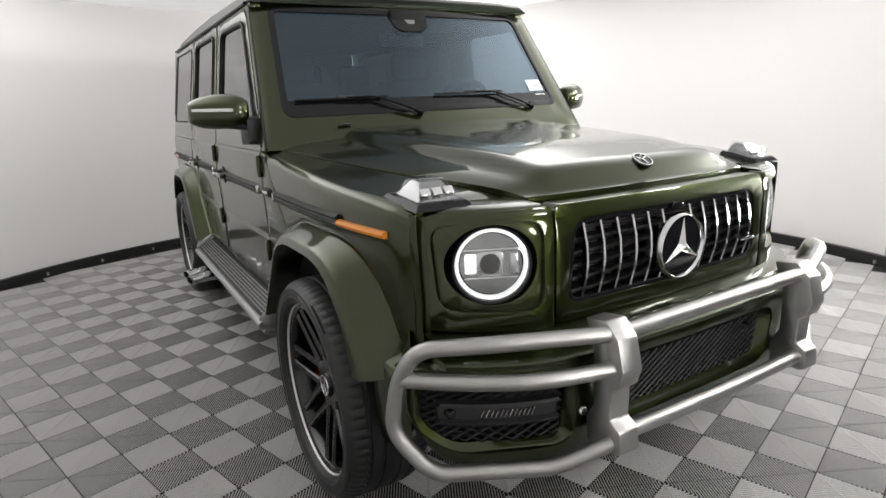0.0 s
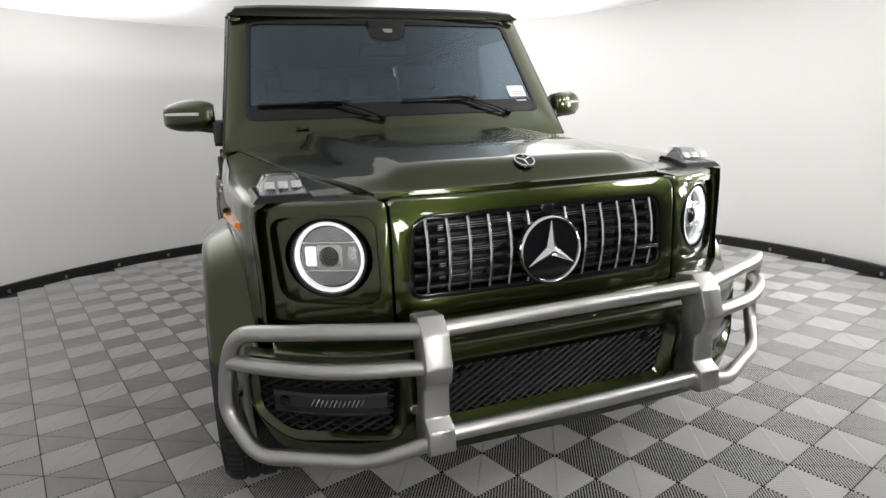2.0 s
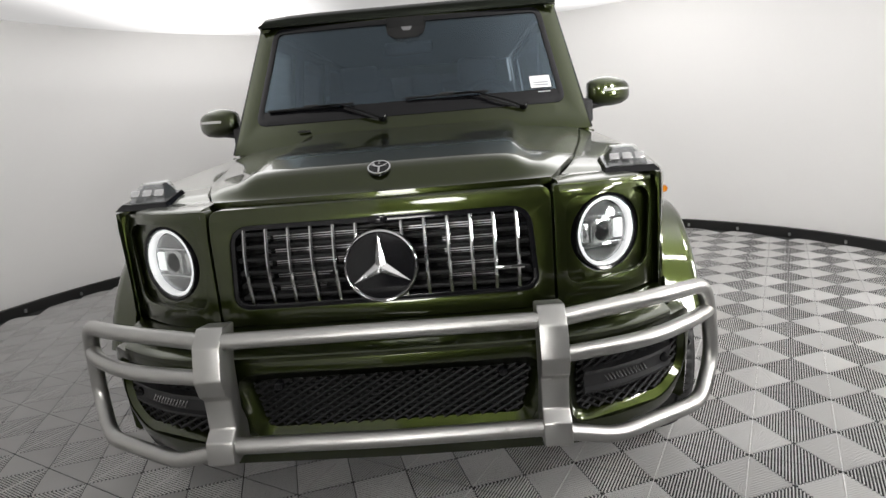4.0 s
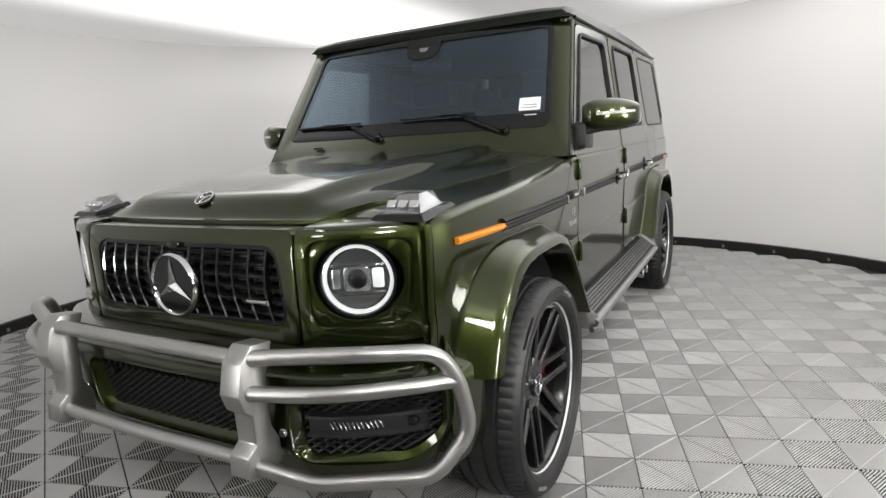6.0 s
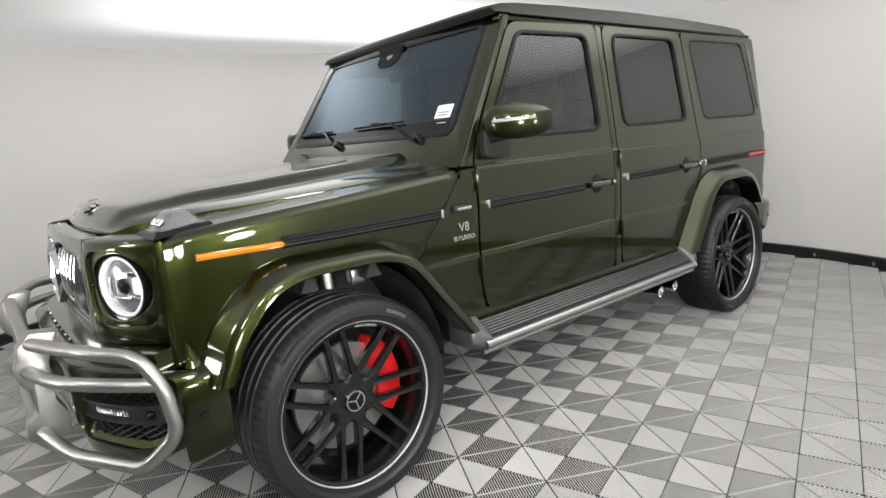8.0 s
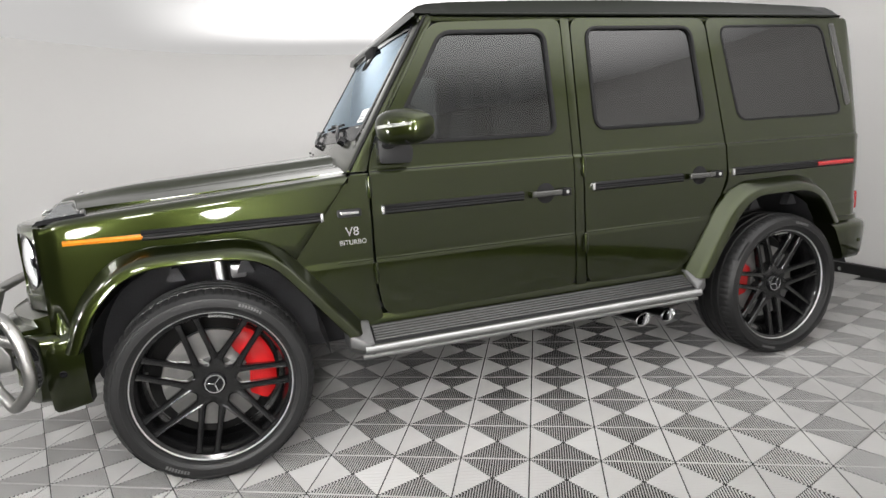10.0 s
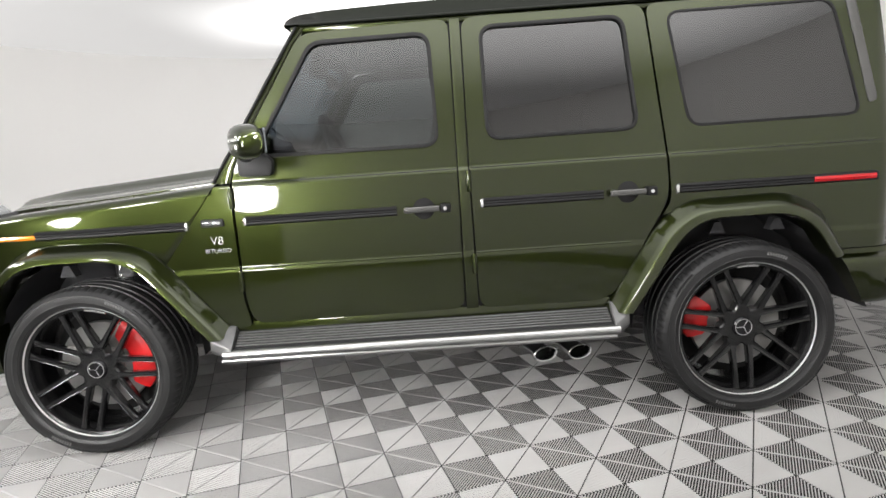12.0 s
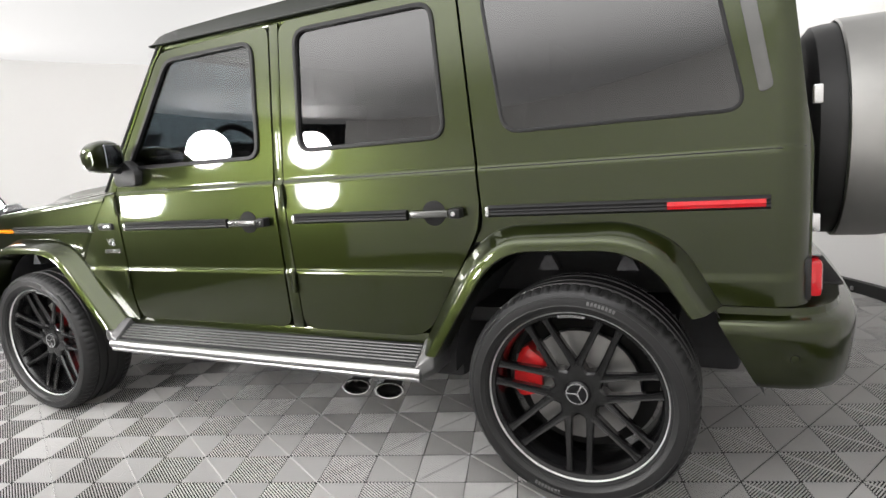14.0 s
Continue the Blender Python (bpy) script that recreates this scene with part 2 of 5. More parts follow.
def sheet(f, us, vs, inward, t=0.02):
    """Sheet over a grid of parameters."""
    bm = bmesh.new()
    g = [[bm.verts.new(f(u, v)) for v in vs] for u in us]
    for i in range(len(us) - 1):
        for j in range(len(vs) - 1):
            bm.faces.new((g[i][j], g[i + 1][j], g[i + 1][j + 1], g[i][j + 1]))
    if t:
        ret = bmesh.ops.extrude_face_region(bm, geom=bm.faces[:], use_keep_orig=True)
        bmesh.ops.translate(bm, vec=Vector(inward) * t, verts=[x for x in ret["geom"] if isinstance(x, bmesh.types.BMVert)])
    return bm


def box(c, s, bevel=0.005, seg=2, bm=None, rot=None):
    own = bmesh.new()
    bmesh.ops.create_cube(own, size=1)
    bmesh.ops.scale(own, vec=s, verts=own.verts[:])
    if bevel:
        bmesh.ops.bevel(own, geom=own.edges[:], offset=bevel, segments=seg, affect="EDGES", profile=0.5, clamp_overlap=True)
    if rot is not None:
        bmesh.ops.transform(own, matrix=rot, verts=own.verts[:])
    bmesh.ops.translate(own, vec=c, verts=own.verts[:])
    return merge(bm, own)


def merge(bm, own):
    if bm is None:
        return own
    me = bpy.data.meshes.new("tmp")
    own.to_mesh(me)
    own.free()
    bm.from_mesh(me)
    bpy.data.meshes.remove(me)
    return bm


def lathe(profile, segs=48, axis="y", closed=False, bm=None):
    """Turned body: profile of (radius, along) round the axis."""
    own = bmesh.new()
    rings = []
    for r, a in profile:
        ring = []
        for i in range(segs):
            th = 2 * math.pi * i / segs
            p = (r * math.cos(th), a, r * math.sin(th)) if axis == "y" else ((a, r * math.cos(th), r * math.sin(th)) if axis == "x" else (r * math.cos(th), r * math.sin(th), a))
            ring.append(own.verts.new(p))
        rings.append(ring)
    pairs = list(zip(rings, rings[1:])) + ([(rings[-1], rings[0])] if closed else [])
    for a, b in pairs:
        for i in range(segs):
            own.faces.new((a[i - 1], a[i], b[i], b[i - 1]))
    if not closed:
        for ring, r in ((rings[0], profile[0][0]), (rings[-1], profile[-1][0])):
            if r > 1e-4:
                own.faces.new(ring)
    bmesh.ops.remove_doubles(own, verts=own.verts[:], dist=1e-5)
    return merge(bm, own)


def smooth_path(pts, r=0.06, n=6):
    out = [Vector(pts[0])]
    for i in range(1, len(pts) - 1):
        p, a, b = Vector(pts[i]), Vector(pts[i - 1]), Vector(pts[i + 1])
        c1, c2 = min(r, (a - p).length * 0.48), min(r, (b - p).length * 0.48)
        s, e = p + (a - p).normalized() * c1, p + (b - p).normalized() * c2
        for j in range(n + 1):
            t = j / n
            out.append(s * (1 - t) ** 2 + p * 2 * t * (1 - t) + e * t * t)
    out.append(Vector(pts[-1]))
    return out


def tube(pts, rad, segs=14, r=0.06, bm=None, flat=1.0):
    own = bmesh.new()
    path = smooth_path(pts, r)
    prev = None
    rings = []
    for i, p in enumerate(path):
        d = (path[min(i + 1, len(path) - 1)] - path[max(i - 1, 0)]).normalized()
        if prev is None:
            side = d.cross(Vector((0, 0, 1)) if abs(d.z) < 0.9 else Vector((1, 0, 0))).normalized()
        else:
            side = (prev - d * prev.dot(d)).normalized()
        prev = side
        up = d.cross(side)
        rr = rad(i / (len(path) - 1)) if callable(rad) else rad
        rings.append([own.verts.new(p + side * rr * math.cos(2 * math.pi * k / segs) + up * rr * flat * math.sin(2 * math.pi * k / segs)) for k in range(segs)])
    for a, b in zip(rings, rings[1:]):
        for k in range(segs):
            own.faces.new((a[k - 1], a[k], b[k], b[k - 1]))
    own.faces.new(rings[0])
    own.faces.new(rings[-1])
    return merge(bm, own)


def prism(poly, axis, a, b, bevel=0.004, bm=None, seg=2):
    """Outline of two coordinates pulled along an axis from a to b."""
    own = bmesh.new()
    put = {"x": lambda p, q: (q, p[0], p[1]), "y": lambda p, q: (p[0], q, p[1]), "z": lambda p, q: (p[0], p[1], q)}[axis]
    lo, hi = [own.verts.new(put(p, a)) for p in poly], [own.verts.new(put(p, b)) for p in poly]
    k = len(poly)
    own.faces.new(lo)
    own.faces.new(hi)
    for i in range(k):
        own.faces.new((lo[i - 1], lo[i], hi[i], hi[i - 1]))
    bmesh.ops.recalc_face_normals(own, faces=own.faces[:])
    if bevel:
        bmesh.ops.bevel(own, geom=own.edges[:], offset=bevel, segments=seg, affect="EDGES", profile=0.5, clamp_overlap=True)
    return merge(bm, own)


def loft(rings, caps=True, bm=None):
    own = bmesh.new()
    vs = [[own.verts.new(p) for p in ring] for ring in rings]
    k = len(vs[0])
    for a, b in zip(vs, vs[1:]):
        for i in range(k):
            own.faces.new((a[i - 1], a[i], b[i], b[i - 1]))
    if caps:
        own.faces.new(vs[0])
        own.faces.new(vs[-1])
    return merge(bm, own)


def lerp(x, table):
    """Piecewise straight line through (x, y) pairs of rising x."""
    if x <= table[0][0]:
        return table[0][1]
    for (a, p), (b, q) in zip(table, table[1:]):
        if x <= b:
            return p + (q - p) * (x - a) / (b - a)
    return table[-1][1]


def empty(name, label, category, group="", kind=""):
    return tagged(new(name), label, category, group, kind)


def frange(a, b, n):
    return [a + (b - a) * i / (n - 1) for i in range(n)]


# ---- booth ----
def ring_wall(name, r0, r1, z0, z1, material, label, category, segs=160):
    bm = bmesh.new()
    loops = [[bm.verts.new((CX + r * math.cos(2 * math.pi * i / segs), CY + r * math.sin(2 * math.pi * i / segs), z)) for i in range(segs)]
             for r, z in ((r0, z0), (r0, z1), (r1, z1), (r1, z0))]
    for a in range(4):
        p, q = loops[a], loops[(a + 1) % 4]
        for i in range(segs):
            bm.faces.new((p[i - 1], p[i], q[i], q[i - 1]))
    return tagged(finish(name, bm, material), label, category, kind="structure")


def arc_wall(name, r0, r1, z0, z1, az0, az1, material, label, category, segs=130):
    """Part of the round wall from one azimuth to another."""
    rings = []
    for i in range(segs + 1):
        th = radians(az0 + (az1 - az0) * i / segs)
        rings.append([(CX + r * math.cos(th), CY + r * math.sin(th), z) for r, z in ((r0, z0), (r0, z1), (r1, z1), (r1, z0))])
    return tagged(finish(name, loft(rings), material), label, category, kind="structure")


OPEN_0, OPEN_1 = -5.0, 73.0
arc_wall("wall_round", R_WALL, R_WALL + 0.12, -0.014, H_WALL, OPEN_1, 360 + OPEN_0, WALL, "white painted seamless round studio wall", "wall")
# pleated curtain added out of view so the car mirrors a dark entrance
rings = []
for i in range(241):
    th = radians(OPEN_0 - 1.5 + (OPEN_1 - OPEN_0 + 3.0) * i / 240)
    r = R_WALL + 0.16 + 0.018 * math.sin(i * 1.15) + 0.006 * math.sin(i * 0.37)
    rings.append([(CX + q * math.cos(th), CY + q * math.sin(th), z) for q, z in ((r, -0.014), (r, H_WALL), (r + 0.006, H_WALL), (r + 0.006, -0.014))])
tagged(finish("entrance_curtain", loft(rings), CURTAIN, sharp=70), "dark grey pleated curtain added unseen to darken reflections", "curtain", kind="structure")
skirt = ring_wall("baseboard", R_TABLE - 0.012, R_TABLE + 0.03, -0.01, 0.082, SKIRT, "black skirting ring bolted round the turntable edge", "baseboard")
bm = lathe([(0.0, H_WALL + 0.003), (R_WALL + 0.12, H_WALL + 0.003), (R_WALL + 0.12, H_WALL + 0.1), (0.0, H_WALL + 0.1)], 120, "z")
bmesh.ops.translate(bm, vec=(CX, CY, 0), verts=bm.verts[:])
tagged(finish("ceiling", bm, CEIL), "grey ceiling of the booth with an added fill glow", "ceiling", kind="structure")
bm = lathe([(0.0, -0.0054), (R_WALL + 0.12, -0.0054), (R_WALL + 0.12, -0.06), (0.0, -0.06)], 120, "z")
bmesh.ops.translate(bm, vec=(CX, CY, 0), verts=bm.verts[:])
floor = tagged(finish("floor", bm, BASE), "turntable floor of grey tiles with ribs in alternating directions", "floor", kind="structure")

# bolts along the skirting, about half a metre apart
bolt_mesh = None
for i in range(46):
    th = 2 * math.pi * (i + 0.35) / 46
    if bolt_mesh is None:
        bm = box((0, 0, 0), (0.012, 0.02, 0.028), 0.003)
        lathe([(0.0, -0.012), (0.006, -0.012), (0.006, 0.0)], 8, "x", bm=bm)
        ob = finish("bolt", bm, ALU, skirt)
        bolt_mesh = ob.data
    else:
        ob = new("bolt", bolt_mesh)
        ob.parent = skirt
    ob.location = (CX + (R_TABLE - 0.016) * math.cos(th), CY + (R_TABLE - 0.016) * math.sin(th), 0.03)
    ob.rotation_euler = (0, 0, th)


def studio_lamp(az, z, glow, r=0.2):
    """Round studio lamp on a thin stand before the curtain, facing the turntable."""
    th = radians(az)
    root = empty("studio_lamp", "round white studio lamp glowing on a thin black stand", "lamp", "studio lamps at the booth entrance")
    root.location = (CX + (R_WALL - 0.004) * math.cos(th), CY + (R_WALL - 0.004) * math.sin(th), -0.014)
    root.rotation_euler = (0, 0, th + math.pi)
    up = Matrix.Translation((0, 0, z + 0.014))
    head = part("housing", lathe([(r + 0.02, 0.0), (r + 0.02, 0.03), (r, 0.034), (r, 0.006), (0.0, 0.006), (0.0, 0.0)], 40, "x"), BLACK, root, "black round housing", turn=up)
    part("diffuser", lathe([(0.0, 0.03), (r * 0.7, 0.029), (r - 0.001, 0.024), (r - 0.001, 0.008), (0.0, 0.008)], 40, "x"), glow, head, "glowing white diffuser", turn=up)
    part("pole", lathe([(0.0, 0.012), (0.012, 0.012), (0.012, z), (0.0, z)], 14, "z"), BLACK, root, "thin black pole", turn=Matrix.Translation((-0.014, 0, 0)))
    part("foot", lathe([(0.0, 0.0), (0.085, 0.0), (0.08, 0.01), (0.02, 0.016), (0.0, 0.016)], 28, "z"), BLACK, root, "round black foot", turn=Matrix.Translation((-0.07, 0, 0)))
    return root


# azimuths 45 and 53 follow mirrored lamps; others are added unseen for light
for az, z, glow in ((2, 2.0, DIM_LAMP), (29, 2.0, LAMP), (53, 1.98, LAMP), (68, 2.02, KEY_LAMP), (-2, 1.0, DIM_LAMP), (45, 1.12, LAMP), (70, 1.12, KEY_LAMP)):
    studio_lamp(az, z, glow)


# ---- car ----
car = empty("car", "dark green metallic boxy off-road car with a silver bull bar", "car")
SIDES = ((1, False), (-1, True))
S_TAB = [(0.40, 0.862), (0.784, 0.8765), (0.794, 0.8715), (1.0, 0.879), (1.152, 0.874), (1.164, 0.866), (1.27, 0.852), (1.74, 0.786), (1.83, 0.771)]


def side(x, z):
    """Skin of the body's left side."""
    y = lerp(z, S_TAB)
    if x < -2.02:
        k = min(1.0, (-2.02 - x) / 0.1)
        y -= 0.1 * (1 - math.sqrt(max(0.0, 1 - k * k)))
    if x > 1.35:
        y -= 0.052 * ((x - 1.35) / 0.6) ** 2
    return (x, y, z)


CV = (0.62, 0.7, 0.772, 0.784, 0.794, 0.806, 0.85, 0.9, 0.95, 1.0, 1.05, 1.1, 1.14, 1.152, 1.164, 1.176, 1.2, 1.27, 1.35, 1.43, 1.5, 1.58, 1.66, 1.74)
CU = tuple(-2.0 + 0.09 * i for i in range(32))
IN = (0, -1, 0)


def side_normal(x, y, z):
    """Outward normal of the pressed side, its kinks rounded."""
    h = 0.005
    dz = (side(x, z + h)[1] - side(x, z - h)[1]) / (2 * h)
    dx = (side(x + h, z)[1] - side(x - h, z)[1]) / (2 * h)
    return Vector((-dx, 1.0, -dz)).normalized()


DOOR_F = rpoly([(0.722, 0.535), (0.746, 0.66), (0.743, 1.19), (0.70, 1.29), (0.405, 1.772), (-0.228, 1.79), (-0.226, 1.16), (-0.224, 0.540)], [0.07, 0.05, 0.04, 0.04, 0.06, 0.05, 0.02, 0.06], 5)
WIN_F = rpoly([(0.645, 1.268), (0.362, 1.729), (-0.138, 1.735), (-0.15, 1.266)], [0.02, 0.05, 0.06, 0.06], 5)
DOOR_R = rpoly([(-0.288, 0.538), (-0.276, 1.16), (-0.280, 1.792), (-1.055, 1.795), (-1.119, 1.17), (-1.130, 0.97), (-0.872, 0.535)], [0.06, 0.02, 0.06, 0.06, 0.05, 0.08, 0.09], 5)
WIN_R = rpoly([(-0.364, 1.276), (-0.360, 1.746), (-0.962, 1.748), (-1.004, 1.278)], 0.06, 5)
QUARTER = rpoly([(-1.0605, 1.795), (-1.1245, 1.17), (-1.1355, 0.967), (-1.10, 0.90), (-1.25, 0.93), (-1.62, 0.935), (-1.75, 0.87), (-1.85, 0.70), (-2.118, 0.70), (-2.118, 1.16), (-2.045, 1.795)], [0.05, 0.04, 0.03, 0.0, 0.04, 0.04, 0.04, 0.0, 0.0, 0.05, 0.03], 4)
WIN_Q = rpoly([(-1.146, 1.752), (-1.848, 1.758), (-1.95, 1.274), (-1.222, 1.272)], 0.06, 5)
COWL = rpoly([(0.822, 1.156), (0.7505, 1.156), (0.7535, 0.66), (0.7295, 0.53), (0.84, 0.50), (1.085, 0.815)], [0.0, 0.0, 0.04, 0.02, 0.0, 0.02], 4)


def frame_ring(loop, out, inn, name, lift, material, parent, mirror, t=0.02):
    """Seal round a window."""
    f = lambda u, v: (u, side(u, v)[1] + lift, v)
    return part(name, skin(inset(loop, -out), [inset(loop, inn)], f, IN, t, 0.005, cv=(1.4, 1.55)), material, parent, "black rubber surround", mirror=mirror)


def pane(loop, name, drop, material, parent, mirror, label):
    f = lambda u, v: (u, side(u, v)[1] - drop, v)
    return part(name, skin(inset(loop, -0.004), [], f, IN, 0.004, 0, cv=(1.4, 1.55)), material, parent, label, mirror=mirror)


def hinge(x, z, parent, mirror):
    bm = lathe([(0.0, -0.045), (0.009, -0.045), (0.011, -0.03), (0.011, 0.03), (0.009, 0.045), (0.0, 0.045)], 10, "z")
    box((0.0, -0.006, 0), (0.02, 0.012, 0.06), 0.003, bm=bm)
    bmesh.ops.translate(bm, vec=(x, lerp(z, S_TAB) + 0.008, z), verts=bm.verts[:])
    return part("hinge", bm, PAINT, parent, mirror=mirror)


def handle(x0, x1, z, parent, mirror):
    """Pull handle with a lock button and a flat disc painting the recess shade."""
    y = lerp(z, S_TAB)
    xm = x0 * 0.5 + x1 * 0.5 + 0.016
    bm = lathe([(0.0, 0.0035), (0.042, 0.0035), (0.046, 0.001), (0.046, -0.004), (0.0, -0.004)], 32, "y")
    bmesh.ops.translate(bm, vec=(xm, y, z), verts=bm.verts[:])
    part("finger_recess", bm, DARK, parent, "flat dark disc painting the shade of the recess", mirror=mirror)
    xe = x1 + 0.046
    h = part("handle", box(((x0 + xe) / 2, y + 0.03, z), (abs(xe - x0), 0.018, 0.027), 0.007, 3), HANDLE, parent, "dark grey grip", mirror=mirror)
    part("mount", box((x0 - 0.012, y + 0.014, z), (0.03, 0.034, 0.03), 0.006), PAINT, h, "green mount", mirror=mirror)
    part("lock_block", box((x1 + 0.022, y + 0.017, z), (0.044, 0.042, 0.036), 0.006), SEAL, h, "black lock block", mirror=mirror)
    bm = lathe([(0.0, 0.004), (0.008, 0.004), (0.010, 0.0), (0.010, -0.004)], 16, "y")
    bmesh.ops.translate(bm, vec=(x1 + 0.024, y + 0.039, z), verts=bm.verts[:])
    part("lock_button", bm, CHROME, h, "round chrome button", mirror=mirror)


def moulding(x0, x1, z, parent, mirror, red=None, amber=None):
    """Rubbing strip with a bright end cap."""
    n = max(2, int(abs(x1 - x0) / 0.15))
    xs = frange(x0, x1, n)
    rings = [[(x, side(x, z)[1] + dy, z + dz) for dy, dz in ((-0.004, -0.021), (0.009, -0.019), (0.016, -0.012), (0.013, -0.004), (0.016, 0.0), (0.013, 0.004), (0.016, 0.012), (0.009, 0.019), (-0.004, 0.021))] for x in xs]
    m = part("side_moulding", loft(rings), SEAL, parent, "ribbed black strip", mirror=mirror)
    e = box((x0, side(x0, z)[1] + 0.006, z), (0.014, 0.022, 0.036), 0.004)
    part("end_cap", e, SILVER, m, "bright end cap", mirror=mirror)
    return m


def text_part(body, size, place, material, parent, mirror):
    cu = bpy.data.curves.new("lettering", "FONT")
    cu.body, cu.size, cu.extrude, cu.align_x = body, size, 0.002, "CENTER"
    tmp = bpy.data.objects.new("tmp", cu)
    me = bpy.data.meshes.new_from_object(tmp)
    bpy.data.objects.remove(tmp)
    me.name = "lettering"
    me.materials.append(material)
    ob = new("lettering", me)
    ob.parent = parent
    x, y, z = place
    # read from outside the car on either side
    ob.matrix_local = pose(x, -y, z, 90, 0, 0) if mirror else pose(x, y, z, 90, 0, 180)
    ob["label"] = "silver raised letters"
    return ob


def belt_line(x0, x1, z, parent, mirror):
    """Fine black strip along the waist, painting the shade of its groove."""
    rings = [[(x, side(x, z)[1] + dy, z + dz) for dy, dz in ((-0.006, -0.0022), (0.0012, -0.0018), (0.0012, 0.0018), (-0.006, 0.0022))] for x in frange(x0, x1, max(3, int(abs(x1 - x0) / 0.06)))]
    part("waist_groove", loft(rings), SEAL, parent, "fine black strip painting the shade of a groove", mirror=mirror)


def bead(x0, x1, z, parent, mirror):
    """Pressed bead that catches the light along the flank."""
    sec = [(0.0045 * math.sin(a) - 0.0012, 0.0045 * math.cos(a)) for a in frange(0.1, math.pi - 0.1, 7)]
    rings = [[(x, side(x, z)[1] + dy, z + dz) for dy, dz in [(-0.006, 0.004)] + sec + [(-0.006, -0.004)]] for x in frange(x0, x1, max(3, int(abs(x1 - x0) / 0.1)))]
    part("pressed_bead", loft(rings), PAINT, parent, "fine raised line", mirror=mirror, sharp=70)


for s, mir in SIDES:
    # front door
    d = part("front_door", skin(inset(DOOR_F, 0.002), [WIN_F], side, IN, 0.035, 0.004, cu=CU, cv=CV), PAINT, car, "green metallic front door", mirror=mir, normal=side_normal)
    frame_ring(WIN_F, 0.007, 0.009, "window_seal", 0.008, SEAL, d, mir)
    pane(WIN_F, "window_pane", 0.006, SIDE_GLASS, d, mir, "tinted front side glass")
    hinge(0.749, 1.10, d, mir), hinge(0.750, 0.735, d, mir)
    handle(0.012, -0.187, 1.0, d, mir)
    moulding(0.70, 0.045, 0.998, d, mir)
    belt_line(0.738, -0.223, 1.160, d, mir)
    bead(0.741, -0.221, 0.793, d, mir)
    # rear door
    d = part("rear_door", skin(inset(DOOR_R, 0.002), [WIN_R], side, IN, 0.035, 0.004, cu=CU, cv=CV), PAINT, car, "green metallic rear door", mirror=mir, normal=side_normal)
    frame_ring(WIN_R, 0.007, 0.009, "window_seal", 0.008, SEAL, d, mir)
    pane(WIN_R, "window_pane", 0.006, DARK_GLASS, d, mir, "dark privacy glass")
    hinge(-0.272, 1.105, d, mir), hinge(-0.276, 0.745, d, mir)
    handle(-0.866, -1.066, 1.012, d, mir)
    moulding(-0.322, -0.842, 1.008, d, mir)
    belt_line(-0.281, -1.115, 1.160, d, mir)
    bead(-0.288, -0.96, 0.793, d, mir)
    # quarter panel
    q = part("quarter_panel", skin(inset(QUARTER, 0.002), [WIN_Q], side, IN, 0.03, 0.004, cu=CU + (-2.02, -2.06, -2.085, -2.105), cv=CV), PAINT, car, "green metallic rear side panel", mirror=mir, normal=side_normal)
    frame_ring(WIN_Q, 0.004, 0.008, "window_seal", 0.003, SEAL, q, mir)
    pane(WIN_Q, "window_pane", 0.001, DARK_GLASS, q, mir, "dark privacy glass")
    m = moulding(-1.158, -2.01, 1.012, q, mir)
    xs = frange(-1.737, -1.998, 6)
    rings = [[(x, side(x, 1.012)[1] + dy + 0.004, 1.012 + dz) for dy, dz in ((-0.004, -0.013), (0.013, -0.011), (0.017, 0.0), (0.013, 0.011), (-0.004, 0.013))] for x in xs]
    part("side_marker", loft(rings), REDLENS, q, "red reflector strip", mirror=mir)
    belt_line(-1.139, -2.10, 1.160, q, mir)
    # bright strip on the rear pillar
    strip = rpoly([(-1.898, 1.765), (-1.94, 1.765), (-2.018, 1.33), (-1.982, 1.315)], 0.015, 4)
    part("pillar_strip", skin(strip, [], lambda u, v: (u, side(u, v)[1] + 0.005, v), IN, 0.02, 0.004, cv=(1.45, 1.6)), HANDLE, q, "grey metal pillar strip", mirror=mir)
    # panel between fender and door, with vent and lettering
    c = part("cowl_side", skin(inset(COWL, 0.002), [], side, IN, 0.03, 0.004, cu=CU, cv=CV), PAINT, car, "green metallic panel behind the fender", mirror=mir, normal=side_normal)
    bead(0.905, 0.757, 0.793, c, mir)
    y = lerp(1.0, S_TAB)
    v = part("side_vent", box((0.842, y + 0.006, 1.0), (0.1, 0.02, 0.034), 0.008), BLACK, c, "dark vent surround", mirror=mir)
    part("vent_bar", box((0.842, y + 0.017, 1.0), (0.078, 0.008, 0.014), 0.004), CHROME, v, "bright insert", mirror=mir)
    text_part("V8", 0.052, (0.835, side(0.835, 0.92)[1] + 0.001, 0.905), SILVER, c, mir)
    text_part("BITURBO", 0.028, (0.835, side(0.835, 0.89)[1] + 0.001, 0.868), SILVER, c, mir)


# ---- wheel arch flares ----
def samples(pts, n, r=0.07):
    """n points at even steps along a rounded open line."""
    path = smooth_path([Vector((p[0], p[1], 0)) for p in pts], r, 8)
    ds = [0.0]
    for a, b in zip(path, path[1:]):
        ds.append(ds[-1] + (b - a).length)
    out = []
    for i in range(n):
        t = ds[-1] * i / (n - 1)
        k = max(j for j in range(len(ds)) if ds[j] <= t + 1e-9)
        k = min(k, len(path) - 2)
        w = (t - ds[k]) / max(1e-9, ds[k + 1] - ds[k])
        p = path[k].lerp(path[k + 1], w)
        out.append((p.x, p.y))
    return out


